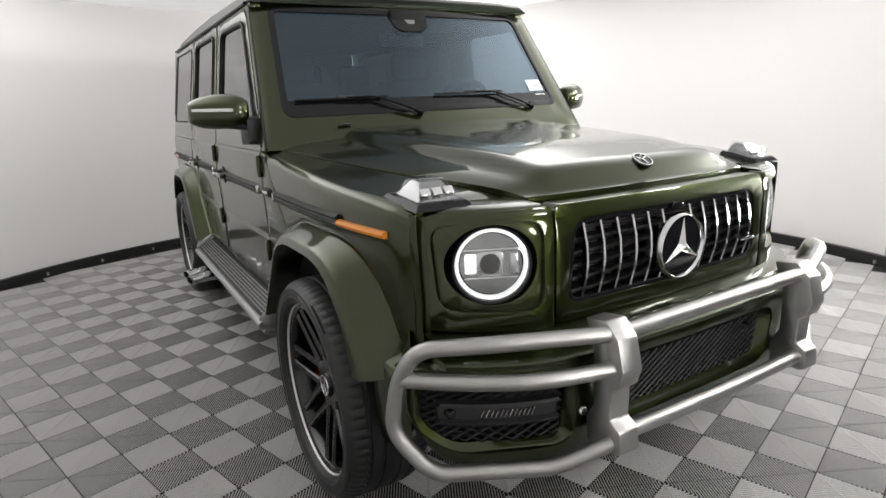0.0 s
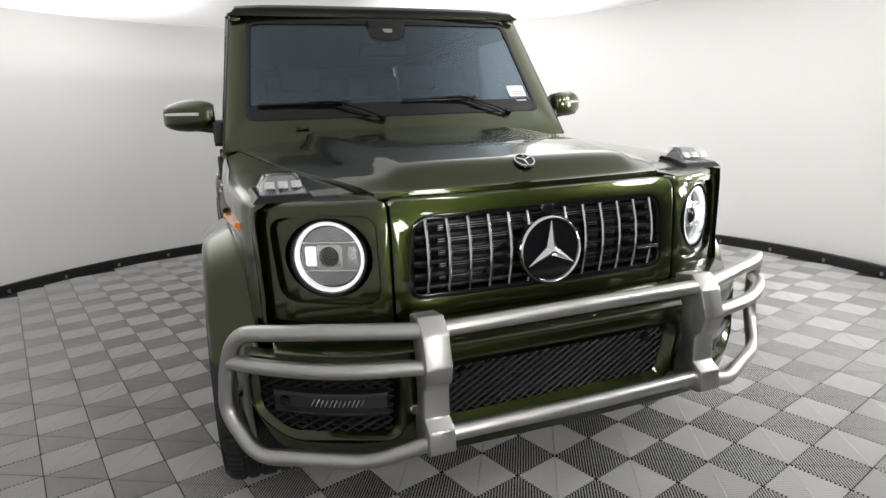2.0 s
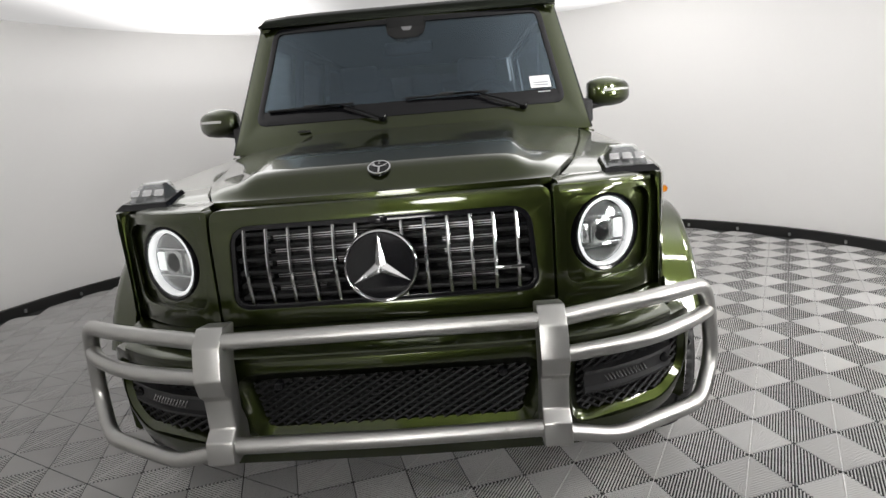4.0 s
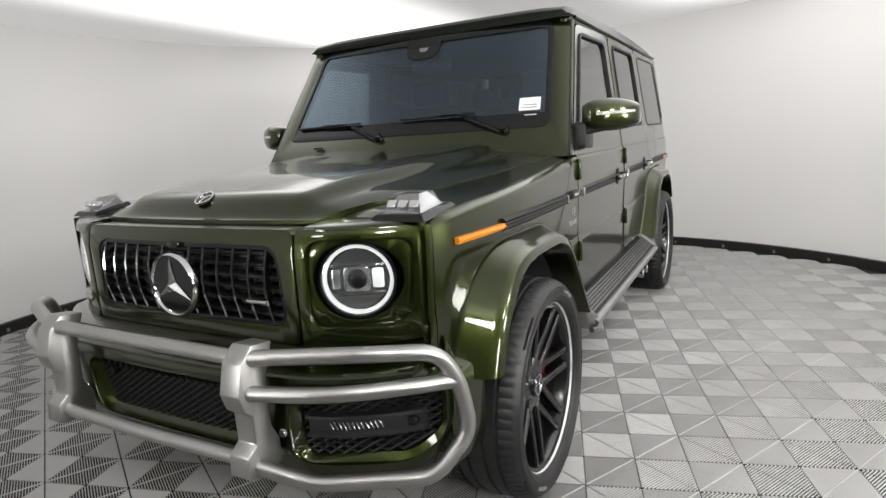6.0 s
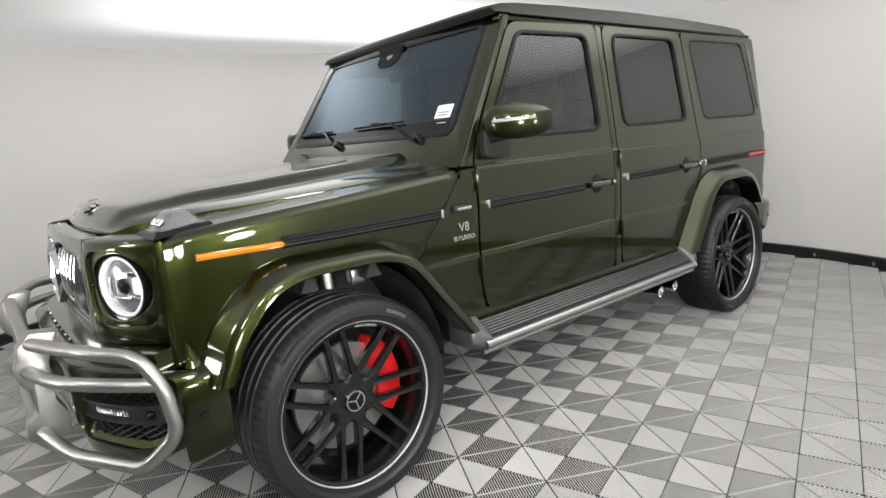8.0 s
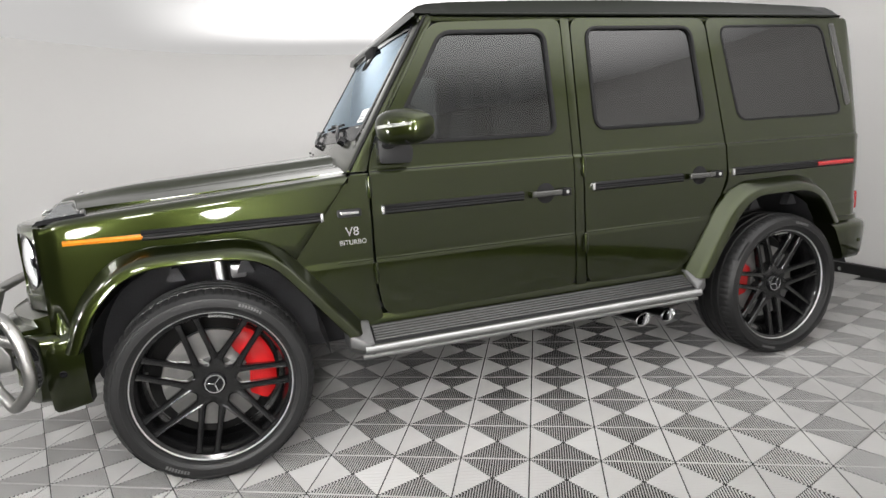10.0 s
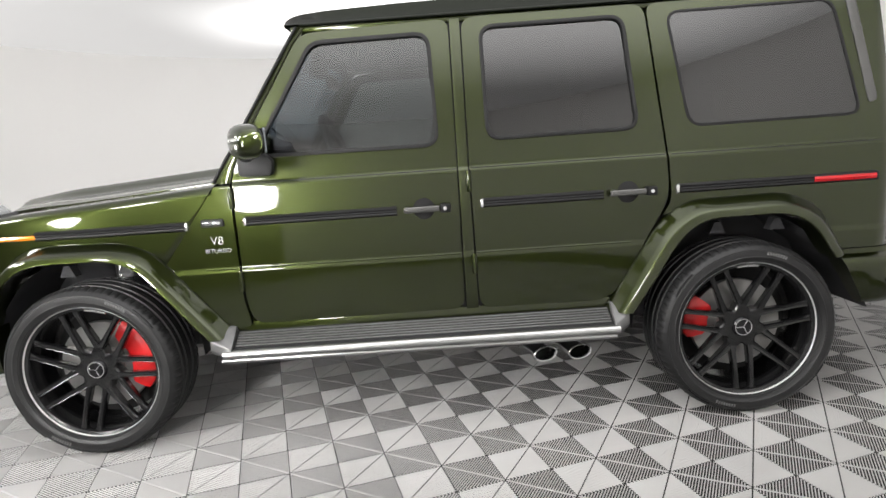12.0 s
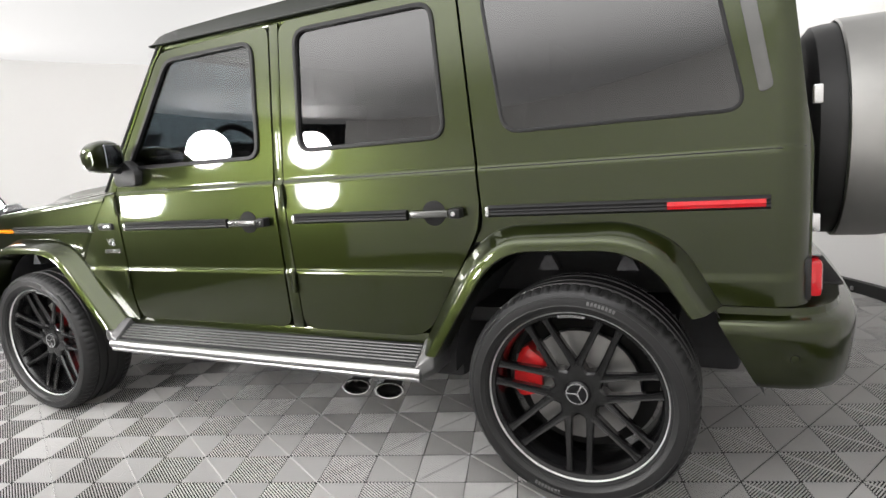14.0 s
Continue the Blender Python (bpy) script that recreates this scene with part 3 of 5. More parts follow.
def flare(outer, inner, name, mirror):
    n = 40
    A, D = samples(outer, n), samples(inner, n)
    rings = []
    for (ax, az), (dx, dz) in zip(A, D):
        body = side(ax, az)[1]
        mx = lambda k: ax + (dx - ax) * k
        mz = lambda k: az + (dz - az) * k
        rings.append([(ax, body - 0.02, az), (ax, body + 0.004, az), (mx(0.06), body + 0.012, mz(0.06)), (mx(0.35), 0.925, mz(0.35)), (mx(0.5), 0.948, mz(0.5)), (mx(0.62), 0.957, mz(0.62)),
                      (mx(0.95), 0.962, mz(0.95)), (dx, 0.957, dz), (dx, 0.93, dz), (dx, 0.84, dz), (mx(0.7), 0.83, mz(0.7))])
    return part(name, loft(rings), PAINT, car, "green metallic wheel arch flare", mirror=mirror)


FL_F_OUT = [(1.945, 0.60), (1.875, 0.77), (1.755, 0.905), (1.63, 0.948), (1.27, 0.945), (1.13, 0.90), (0.80, 0.495)]
FL_F_IN = [(1.865, 0.60), (1.805, 0.735), (1.70, 0.845), (1.59, 0.878), (1.29, 0.876), (1.17, 0.835), (0.90, 0.495)]
FL_R_OUT = [(-0.845, 0.495), (-1.075, 0.87), (-1.20, 0.962), (-1.62, 0.968), (-1.77, 0.90), (-1.885, 0.70)]
FL_R_IN = [(-0.945, 0.495), (-1.15, 0.81), (-1.25, 0.883), (-1.59, 0.886), (-1.70, 0.835), (-1.80, 0.68)]


def arch_liner(xc, mirror):
    """Dark inner wheel housing."""
    bm = bmesh.new()
    n = 24
    prof = [(xc + 0.47 * math.cos(math.pi * i / n), 0.40 + 0.49 * math.sin(math.pi * i / n)) for i in range(n + 1)]
    ys = [0.85] * (n + 1)
    if xc < 0:
        # behind the rear wheel the housing meets the raked end of the bumper
        for i, (x, z) in enumerate(prof):
            if x < xc and z < 0.71:
                z = max(z, 0.45) - 0.001 * i
                prof[i], ys[i] = (-1.858 - 0.52 * (0.70 - z), z), 0.885
    a = [bm.verts.new((x, y, z)) for (x, z), y in zip(prof, ys)]
    b = [bm.verts.new((x, 0.48, z)) for x, z in prof]
    for i in range(n):
        bm.faces.new((a[i], a[i + 1], b[i + 1], b[i]))
    bm.faces.new(b)
    for xt in (xc - 0.17, xc + 0.09):
        v = [bm.verts.new((xt + dx, 0.846, 0.80 + dz)) for dx, dz in ((-0.035, 0.0), (0.035, 0.0), (0.012, 0.05), (-0.012, 0.05))]
        w = [bm.verts.new((p.co.x, 0.80, p.co.z)) for p in v]
        bm.faces.new(v)
        for i in range(4):
            bm.faces.new((v[i - 1], v[i], w[i], w[i - 1]))
    return part("wheel_liner", bm, LINER, car, "black ribbed inner wheel housing", mirror=mirror)


for s, mir in SIDES:
    flare(FL_F_OUT, FL_F_IN, "front_flare", mir)
    flare(FL_R_OUT, FL_R_IN, "rear_flare", mir)
    arch_liner(1.44, mir)
    arch_liner(-1.44, mir)


# ---- bonnet and fenders ----
HW = [(0.83, 0.80), (1.3, 0.705), (1.75, 0.595), (2.0, 0.515), (2.07, 0.48)]
HZ = [(0.83, 1.168), (1.35, 1.128), (1.75, 1.098), (2.0, 1.072), (2.07, 1.066)]


def sstep(a, b, x):
    t = min(1.0, max(0.0, (x - a) / (b - a)))
    return t * t * (3 - 2 * t)


def bonnet(x, v):
    """Low outer decks and a raised middle with sloping sides, rolled down at the nose."""
    w, ze = lerp(x, HW), lerp(x, HZ)
    a = abs(v) * w
    yb = lerp(x, [(0.83, 0.47), (1.4, 0.42), (2.07, 0.36)])
    deck = 0.034 * (1 - abs(v) ** 5) + 0.012 * sstep(1.5, 2.0, x)
    top = 0.036 * (1 - sstep(yb, yb + 0.075, a)) * (1 - 0.45 * sstep(1.6, 2.0, x))
    # shallow dip along the middle behind the nose
    dip = 0.005 * (1 - sstep(0.16, 0.30, a)) * sstep(0.8, 0.9, x) * (1 - sstep(1.1, 1.75, x))
    roll = sstep(1.96, 2.07, x)
    z = ze + (deck + top) * (1 - roll ** 2) - dip
    return (x - 0.035 * (v * v) * sstep(1.7, 2.07, x), v * w, z)


xs = frange(0.835, 1.9, 18) + [1.94, 1.97, 1.995, 2.015, 2.03, 2.042, 2.052, 2.06, 2.066, 2.07]
hood = part("bonnet", sheet(bonnet, xs, [i / 24 - 1 for i in range(49)], (0, 0, -1), 0.018), PAINT, car, "green metallic ridged bonnet", sharp=50)
bm = lathe([(0.0, 0.004), (0.03, 0.003), (0.033, 0.0), (0.033, -0.004)], 28, "z")
badge = part("bonnet_badge", bm, GLOSS_BLACK, hood, "round silver and black badge", turn=pose(2.012, 0, bonnet(2.012, 0)[2] + 0.002, 0, 30, 0))
bm = lathe([(0.029, 0.006), (0.033, 0.006), (0.033, 0.002), (0.029, 0.002)], 28, "z", closed=True)
for k in range(3):
    box((0.013, 0, 0.005), (0.027, 0.005, 0.003), 0.001, bm=bm, rot=None)
    bmesh.ops.rotate(bm, cent=(0, 0, 0), matrix=Matrix.Rotation(radians(120), 3, "Z"), verts=bm.verts[:])
part("badge_ring", bm, CHROME, badge, "bright ring", turn=pose(2.012, 0, bonnet(2.012, 0)[2] + 0.002, 0, 30, 0))

F_BOT = [(0.83, 1.148), (0.95, 0.993), (1.075, 0.832), (1.14, 0.86), (1.27, 0.925), (1.63, 0.93), (1.75, 0.88), (1.87, 0.74), (1.93, 0.60), (1.965, 0.60)]
for s, mir in SIDES:
    # side and flat top of the fender up to the bonnet's shut line
    def fender(x, k):
        zb, zh, yh = lerp(x, F_BOT), lerp(x, HZ) - 0.004, lerp(x, HW) + 0.006
        zt = zh - 0.008
        ys = side(x, zt)[1]
        if k <= 5:
            z = zb + (zt - 0.035 - zb) * k / 5
            y = side(x, z)[1]
        elif k <= 11:
            th = math.pi / 2 * (k - 5) / 6
            y, z = ys - 0.035 * (1 - math.cos(th)), zt - 0.035 * (1 - math.sin(th))
        else:
            t = (k - 11) / 3
            y, z = (ys - 0.035) + (yh - ys + 0.035) * t, zt + (zh - zt) * t
        front = sstep(1.90, 1.97, x)
        return (x, y - 0.012 * front, z - 0.008 * front)
    xs = frange(0.832, 1.84, 22) + [1.87, 1.9, 1.92, 1.94, 1.955, 1.965]
    fd = part("front_fender", sheet(fender, xs, range(15), (0, -0.6, -0.8), 0.012), PAINT, car, "green metallic front fender", mirror=mir, sharp=50)
    moulding(0.955, 1.62, 0.992, fd, mir)
    rings = [[(x, side(x, 0.988)[1] + dy, 0.988 + dz) for dy, dz in ((-0.004, -0.011), (0.012, -0.009), (0.016, 0.0), (0.012, 0.009), (-0.004, 0.011))] for x in frange(1.615, 1.885, 7)]
    part("side_marker", loft(rings), AMBER, fd, "amber marker lamp", mirror=mir)
    # indicator housing on the fender's top
    b0 = [(2.0, 0.635, 1.058), (1.985, 0.80, 1.056), (1.80, 0.81, 1.075), (1.83, 0.655, 1.085)]
    b1 = [(1.985, 0.645, 1.074), (1.97, 0.785, 1.074), (1.815, 0.795, 1.09), (1.84, 0.66, 1.098)]
    ind = part("indicator", loft([b0, b1]), GLOSS_BLACK, fd, "black foot of the indicator", mirror=mir)
    c0 = [(1.975, 0.65, 1.072), (1.96, 0.778, 1.072), (1.83, 0.785, 1.088), (1.85, 0.665, 1.095)]
    c1 = [(1.92, 0.668, 1.13), (1.91, 0.752, 1.13), (1.85, 0.755, 1.134), (1.862, 0.68, 1.136)]
    bm = loft([c0, c1])
    bmesh.ops.bevel(bm, geom=bm.edges[:], offset=0.008, segments=2, affect="EDGES", profile=0.5, clamp_overlap=True)
    lens = part("indicator_lens", bm, LENS_GLASS, ind, "clear faceted lens", mirror=mir)
    mid = [sum(c) / 8 for c in zip(*(c0 + c1))]
    shrink = lambda ring, k: [tuple(m + (v - m) * k for v, m in zip(p, mid)) for p in ring]
    core = loft([shrink(c0, 0.9), shrink([tuple((u + w) / 2 for u, w in zip(p, q)) for p, q in zip(c0, c1)], 0.8), shrink(c1, 0.72)])
    part("lamp_reflector", core, BOWL, lens, "bright faceted reflector", mirror=mir, sharp=10)
    for j in range(3):
        part("lamp_element", box((1.948, 0.678 + 0.036 * j, 1.100), (0.008, 0.028, 0.024), 0.003, rot=pose(0, 0, 0, 0, -40, 0)), SILVER, lens, "bright lamp block", mirror=mir)


# ---- front end ----
def nose(y, z):
    """Front face: flat behind the grille, falling back towards the corners."""
    a = abs(y)
    x = 2.15 - 0.015 * (y / 0.47) ** 2
    if a > 0.47:
        x -= 0.135 * ((a - 0.47) / 0.31) ** 1.9
    return (x - 0.35 * max(0.0, z - 0.98) ** 1.2, y, z)


BACK = (-1, 0, 0)
CUY = (-0.4, -0.25, 0.0, 0.25, 0.4)
GR_OUT = rpoly([(-0.462, 0.725), (0.462, 0.725), (0.462, 1.052), (-0.462, 1.052)], [0.02, 0.02, 0.03, 0.03], 4)
GR_IN = rpoly([(-0.425, 0.772), (0.425, 0.772), (0.408, 1.008), (-0.408, 1.008)], [0.05, 0.05, 0.06, 0.06], 6)
gp = part("grille_panel", skin(GR_OUT, [GR_IN], nose, BACK, 0.06, 0.008, cu=CUY, cv=(0.98, 1.02)), PAINT, car, "green metallic grille surround")
part("grille_rim", skin(inset(GR_IN, -0.002), [inset(GR_IN, 0.014)], lambda u, v: (nose(u, v)[0] - 0.004, u, v), BACK, 0.03, 0.004, cu=CUY), GLOSS_BLACK, gp, "black inner rim")
# flat near-black sheet paints the shaded depth behind the slats
part("grille_back", skin(inset(GR_IN, -0.01), [], lambda u, v: (nose(u, v)[0] - 0.075, u, v), BACK, 0.01, 0, cu=CUY), DARK, gp, "near-black sheet painting the shade behind the openings")
for i in range(6):
    z = 0.80 + i * 0.036
    bm = box((2.098, 0, z), (0.05, 0.8, 0.012), 0.003)
    part("grille_louvre", bm, SEAL, gp, "black cross bar")
for i in range(13):
    y = (i - 6) * 0.0613
    if abs(y) < 0.02:
        continue
    xo = nose(y, 0.9)[0]
    z0, z1 = 0.786, 0.996
    pts = [(xo - 0.004, z0), (xo + 0.012, z0 + 0.06), (xo + 0.016, 0.89), (xo + 0.012, z1 - 0.06), (xo - 0.004, z1)]
    rings = []
    for px, pz in pts:
        rings.append([(px - 0.02, y - 0.006, pz), (px, y - 0.0042, pz), (px + 0.003, y, pz), (px, y + 0.0042, pz), (px - 0.02, y + 0.006, pz)])
    part("grille_slat", loft(rings), SMOKE_CHROME, gp, "smoked chrome upright slat")
# radiator glimpsed behind the slats
bm = None
for i in range(34):
    bm = box((2.07, 0, 0.785 + i * 0.0066), (0.004, 0.62, 0.0024), 0, bm=bm)
part("radiator", bm, ALU, gp, "dull metal radiator fins")
# ring emblem with three arms
EX, EZ = 2.168, 0.878
bm = lathe([(0.0, -0.012), (0.09, -0.012), (0.09, 0.004), (0.0, 0.006)], 48, "x")
em = part("emblem_disc", bm, GLOSS_BLACK, gp, "gloss black round plate", turn=Matrix.Translation((EX, 0, EZ)))
bm = lathe([(0.088, -0.012), (0.09, 0.006), (0.095, 0.012), (0.1, 0.006), (0.101, -0.012)], 56, "x", closed=True)
part("emblem_ring", bm, CHROME, em, "chrome ring", turn=Matrix.Translation((EX, 0, EZ)))
bm = bmesh.new()
tipc = bm.verts.new((0.022, 0, 0))
star = []
for k in range(6):
    th = radians(90 + 60 * k)
    r = 0.088 if k % 2 == 0 else 0.017
    star.append(bm.verts.new((0.006 if k % 2 else 0.008, r * math.cos(th), r * math.sin(th))))
for k in range(6):
    bm.faces.new((star[k - 1], star[k], tipc))
bm.faces.new(star)
part("emblem_arms", bm, SILVER, em, "three chrome arms", turn=Matrix.Translation((EX, 0, EZ)), sharp=10)
part("grille_plate", box((2.168, 0.342, 0.85), (0.006, 0.078, 0.01), 0.002), SMOKE_CHROME, gp, "small chrome name bar")
part("front_camera", box((2.148, 0, 1.0), (0.02, 0.05, 0.022), 0.008), GLOSS_BLACK, gp, "small black camera bump")

HLY, HLZ = 0.622, 0.905
HP_OUT = rpoly([(0.47, 0.72), (0.785, 0.73), (0.795, 1.02), (0.765, 1.048), (0.47, 1.052)], [0.01, 0.03, 0.03, 0.03, 0.015], 4)
HP_REC = rpoly([(0.497, 0.775), (0.752, 0.785), (0.768, 1.018), (0.502, 1.022)], 0.05, 6)
circ = [(HLY + 0.109 * math.cos(2 * math.pi * i / 40), HLZ + 0.109 * math.sin(2 * math.pi * i / 40)) for i in range(40)]
CUH = (0.55, 0.6, 0.65, 0.7, 0.74)
for s, mir in SIDES:
    hp = part("headlamp_panel", skin(HP_OUT, [HP_REC], nose, BACK, 0.05, 0.008, cu=CUH, cv=(0.98, 1.02)), PAINT, car, "green metallic headlamp panel", mirror=mir)
    f = lambda u, v: (nose(u, v)[0] - 0.012 - 0.05 * sstep(0.56, 0.76, u) * 0.2, u, v)
    part("headlamp_recess", skin(inset(HP_REC, -0.004), [circ], f, BACK, 0.05, 0.004, cu=CUH), PAINT, hp, "recessed green plate", mirror=mir)
    bm = lathe([(0.0, 0.004), (0.009, 0.003), (0.011, 0.0), (0.011, -0.006)], 16, "x")
    part("parking_sensor", bm, GLOSS_BLACK, hp, "small round sensor", mirror=mir, turn=Matrix.Translation((nose(0.49, 0.9)[0] - 0.010, 0.49, 0.908)) if not mir else Matrix.Translation((nose(0.49, 0.9)[0] - 0.010, -0.49, 0.908)))
    # ledge that joins the panel to the fender's top
    rings = []
    for y in frange(0.487, 0.792, 9):
        xn = nose(y, 1.045)[0]
        rings.append([(nose(y, 1.03)[0] + 0.002, y, 1.032), (xn + 0.001, y, 1.045), (xn - 0.008, y, 1.053), (xn - 0.024, y, 1.057), (1.962, y, 1.064), (1.94, y, 1.063), (1.94, y, 1.03), (xn - 0.03, y, 1.03)])
    part("panel_ledge", loft(rings), PAINT, hp, "green ledge above the lamp", mirror=mir)
    rings = []
    for z in frange(0.655, 1.049, 9):
        xn, yf = nose(0.786, z)[0], side(1.95, z)[1] - 0.014
        rings.append([(nose(0.772, z)[0] + 0.002, 0.772, z), (xn + 0.001, 0.786, z), (xn - 0.012, 0.803, z), (1.985, yf - 0.012, z), (1.97, yf - 0.003, z), (1.962, yf - 0.002, z), (1.95, yf - 0.03, z), (xn - 0.06, 0.76, z)])
    part("panel_side", loft(rings), PAINT, hp, "green flank of the headlamp panel", mirror=mir)
    # lamp unit, faces outwards
    T = pose(2.062, HLY, HLZ, 0, 0, 27) if not mir else pose(2.062, -HLY, HLZ, 0, 0, -27)
    lamp = part("headlamp", lathe([(0.106, -0.06), (0.109, 0.0), (0.107, 0.005), (0.1, 0.003), (0.098, -0.02), (0.098, -0.06)], 48, "x", closed=True), GLOSS_BLACK, hp, "round black headlamp bezel", turn=T)
    part("light_ring", lathe([(0.0885, -0.006), (0.090, 0.001), (0.096, 0.001), (0.098, -0.006), (0.098, -0.02), (0.0885, -0.02)], 48, "x", closed=True), LED, lamp, "glowing white ring", turn=T)
    part("reflector", lathe([(0.0, -0.055), (0.05, -0.052), (0.075, -0.04), (0.084, -0.016)], 40, "x"), BOWL, lamp, "smoked reflector bowl", turn=T)
    for zz in (0.040, -0.038):
        part("light_bar", box((-0.014, 0, zz), (0.016, 0.148, 0.006), 0.002), CHROME, lamp, "bright bar", turn=T)
    # blocks by the projector; the flank-side one glows in place of mirrored lamps
    for sy, wd in ((0.055, 0.034), (-0.062, 0.026)):
        yy = -sy if mir else sy
        part("reflector_block", box((-0.020, yy, 0.001), (0.02, wd, 0.058), 0.008, 2), SILVER if wd < 0.03 else LED, lamp, "bright block beside the projector", turn=T)
    lens_frame = part("projector", prism(rpoly([(-0.041, -0.035), (0.035, -0.035), (0.035, 0.035), (-0.041, 0.035)], 0.018, 4), "x", -0.04, -0.012, 0.003), SILVER, lamp, "bright projector frame", turn=T)
    part("projector_lens", lathe([(0.0, 0.004), (0.013, 0.002), (0.024, -0.003), (0.030, -0.010), (0.032, -0.02)], 32, "x"), GLOSS_BLACK, lens_frame, "dark glass lens", turn=T @ Matrix.Translation((-0.004, -0.003, 0)))
    bm = None
    for j in range(9):
        bm = box((-0.03, -0.052 + j * 0.013, -0.06), (0.012, 0.008, 0.024), 0.002, bm=bm)
    part("lamp_fins", bm, GLOSS_BLACK, lamp, "black lower fins", turn=T)
    part("lamp_shade", prism([(0.07 * math.cos(radians(a)), 0.047 + 0.03 * math.sin(radians(a))) for a in range(0, 181, 15)], "x", -0.034, -0.026, 0), GLOSS_BLACK, lamp, "dark upper reflector", turn=T)
    part("headlamp_glass", lathe([(0.0, 0.018), (0.04, 0.016), (0.08, 0.010), (0.1, 0.003), (0.1, 0.0), (0.08, 0.007), (0.04, 0.013), (0.0, 0.015)], 40, "x"), LENS_GLASS, lamp, "clear domed lens", turn=T)


# ---- bumper ----
def bump(y, z):
    a = abs(y)
    x = 2.245 - 0.01 * (y / 0.45) ** 2
    if a > 0.45:
        x -= 0.20 * ((a - 0.45) / 0.42) ** 2
    return (x - 0.25 * max(0.0, 0.46 - z), y, z)


B_OUT = rpoly([(-0.87, 0.52), (-0.80, 0.385), (-0.55, 0.345), (0.55, 0.345), (0.80, 0.385), (0.87, 0.52), (0.87, 0.655), (-0.87, 0.655)], 0.03, 4)
B_MID = rpoly([(-0.35, 0.452), (0.35, 0.452), (0.385, 0.592), (-0.385, 0.592)], 0.025, 4)
B_SIDE = rpoly([(0.50, 0.435), (0.77, 0.432), (0.835, 0.49), (0.835, 0.612), (0.495, 0.592)], 0.03, 4)
B_SIDE_R = [(-u, v) for u, v in reversed(B_SIDE)]
CUB = (-0.8, -0.7, -0.6, -0.5, -0.45, 0.0, 0.45, 0.5, 0.6, 0.7, 0.8)
bumper = part("front_bumper", skin(B_OUT, [inset(B_MID, -0.03), inset(B_SIDE, -0.02), inset(B_SIDE_R, -0.02)], bump, BACK, 0.07, 0.01, cu=CUB, cv=(0.42, 0.46)), PAINT, car, "green metallic front bumper")


def chamfer(outline, grow, depth, name):
    """Sloping band from the bumper's face down to a recessed mesh."""
    bm = bmesh.new()
    a = [bm.verts.new((bump(u, v)[0] - 0.002, u, v)) for u, v in inset(outline, -grow - 0.004)]
    b = [bm.verts.new((bump(u, v)[0] - depth, u, v)) for u, v in outline]
    c = [bm.verts.new((bump(u, v)[0] - depth - 0.03, u, v)) for u, v in outline]
    for p, q in ((a, b), (b, c)):
        for i in range(len(p)):
            bm.faces.new((p[i - 1], p[i], q[i], q[i - 1]))
    return part(name, bm, PAINT, bumper, "green sloping edge of the intake", sharp=50)


chamfer(B_MID, 0.03, 0.032, "centre_edge")
chamfer(B_SIDE, 0.02, 0.03, "intake_edge")
chamfer(B_SIDE_R, 0.02, 0.03, "intake_edge")
# near-black sheet paints the shade behind the bumper intakes
part("bumper_cavity", skin(inset(B_OUT, 0.03), [], lambda u, v: (bump(u, v)[0] - 0.072, u, v), BACK, 0.02, 0, cu=CUB), DARK, bumper, "near-black sheet painting the shade behind the openings")
# shelf and recessed upper strip between bumper and grille
rings = []
for y in frange(-0.79, 0.79, 29):
    x = bump(y, 0.6)[0]
    xn = nose(max(-0.78, min(0.78, y)), 0.72)[0]
    rings.append([(x - 0.03, y, 0.648), (x + 0.002, y, 0.656), (x + 0.003, y, 0.668), (x - 0.004, y, 0.673), (x - 0.045, y, 0.676), (x - 0.055, y, 0.68), (x - 0.045, y, 0.712), (xn - 0.004, y, 0.724), (xn - 0.06, y, 0.722), (x - 0.1, y, 0.65)])
part("bumper_shelf", loft(rings), PAINT, bumper, "green upper bumper shelf")
for i in range(8):
    y = (i - 3.5) * 0.085
    part("shelf_slot", box((bump(y, 0.6)[0] - 0.046, y, 0.697), (0.012, 0.035, 0.006), 0.002, rot=pose(0, 0, 0, 24, 0, 0)), CHROME, bumper, "small bright slot")


def mesh_strip(y0, y1, z0, z1, step, parent, fx, inside, name):
    """Diagonal honeycomb-like bars clipped to an outline."""
    bm = None
    n = int((y1 - y0 + (z1 - z0)) / step) + 2
    for d in (1, -1):
        for i in range(-2, n + 2):
            a, b = None, None
            for k in range(41):
                z = z0 + (z1 - z0) * k / 40
                y = y0 + i * step + d * (z - (z0 if d > 0 else z1)) * 1.7 - (0.25 if d > 0 else -0.0)
                if inside(y, z):
                    p = (fx(y, z) - (0.012 if d > 0 else 0.016), y, z)
                    a, b = a or p, p
            if a and b and a != b and (Vector(a) - Vector(b)).length > 0.012:
                bm = tube([a, b], 0.0042, 5, bm=bm)
    return part(name, bm, SEAL, parent, "black diamond mesh")


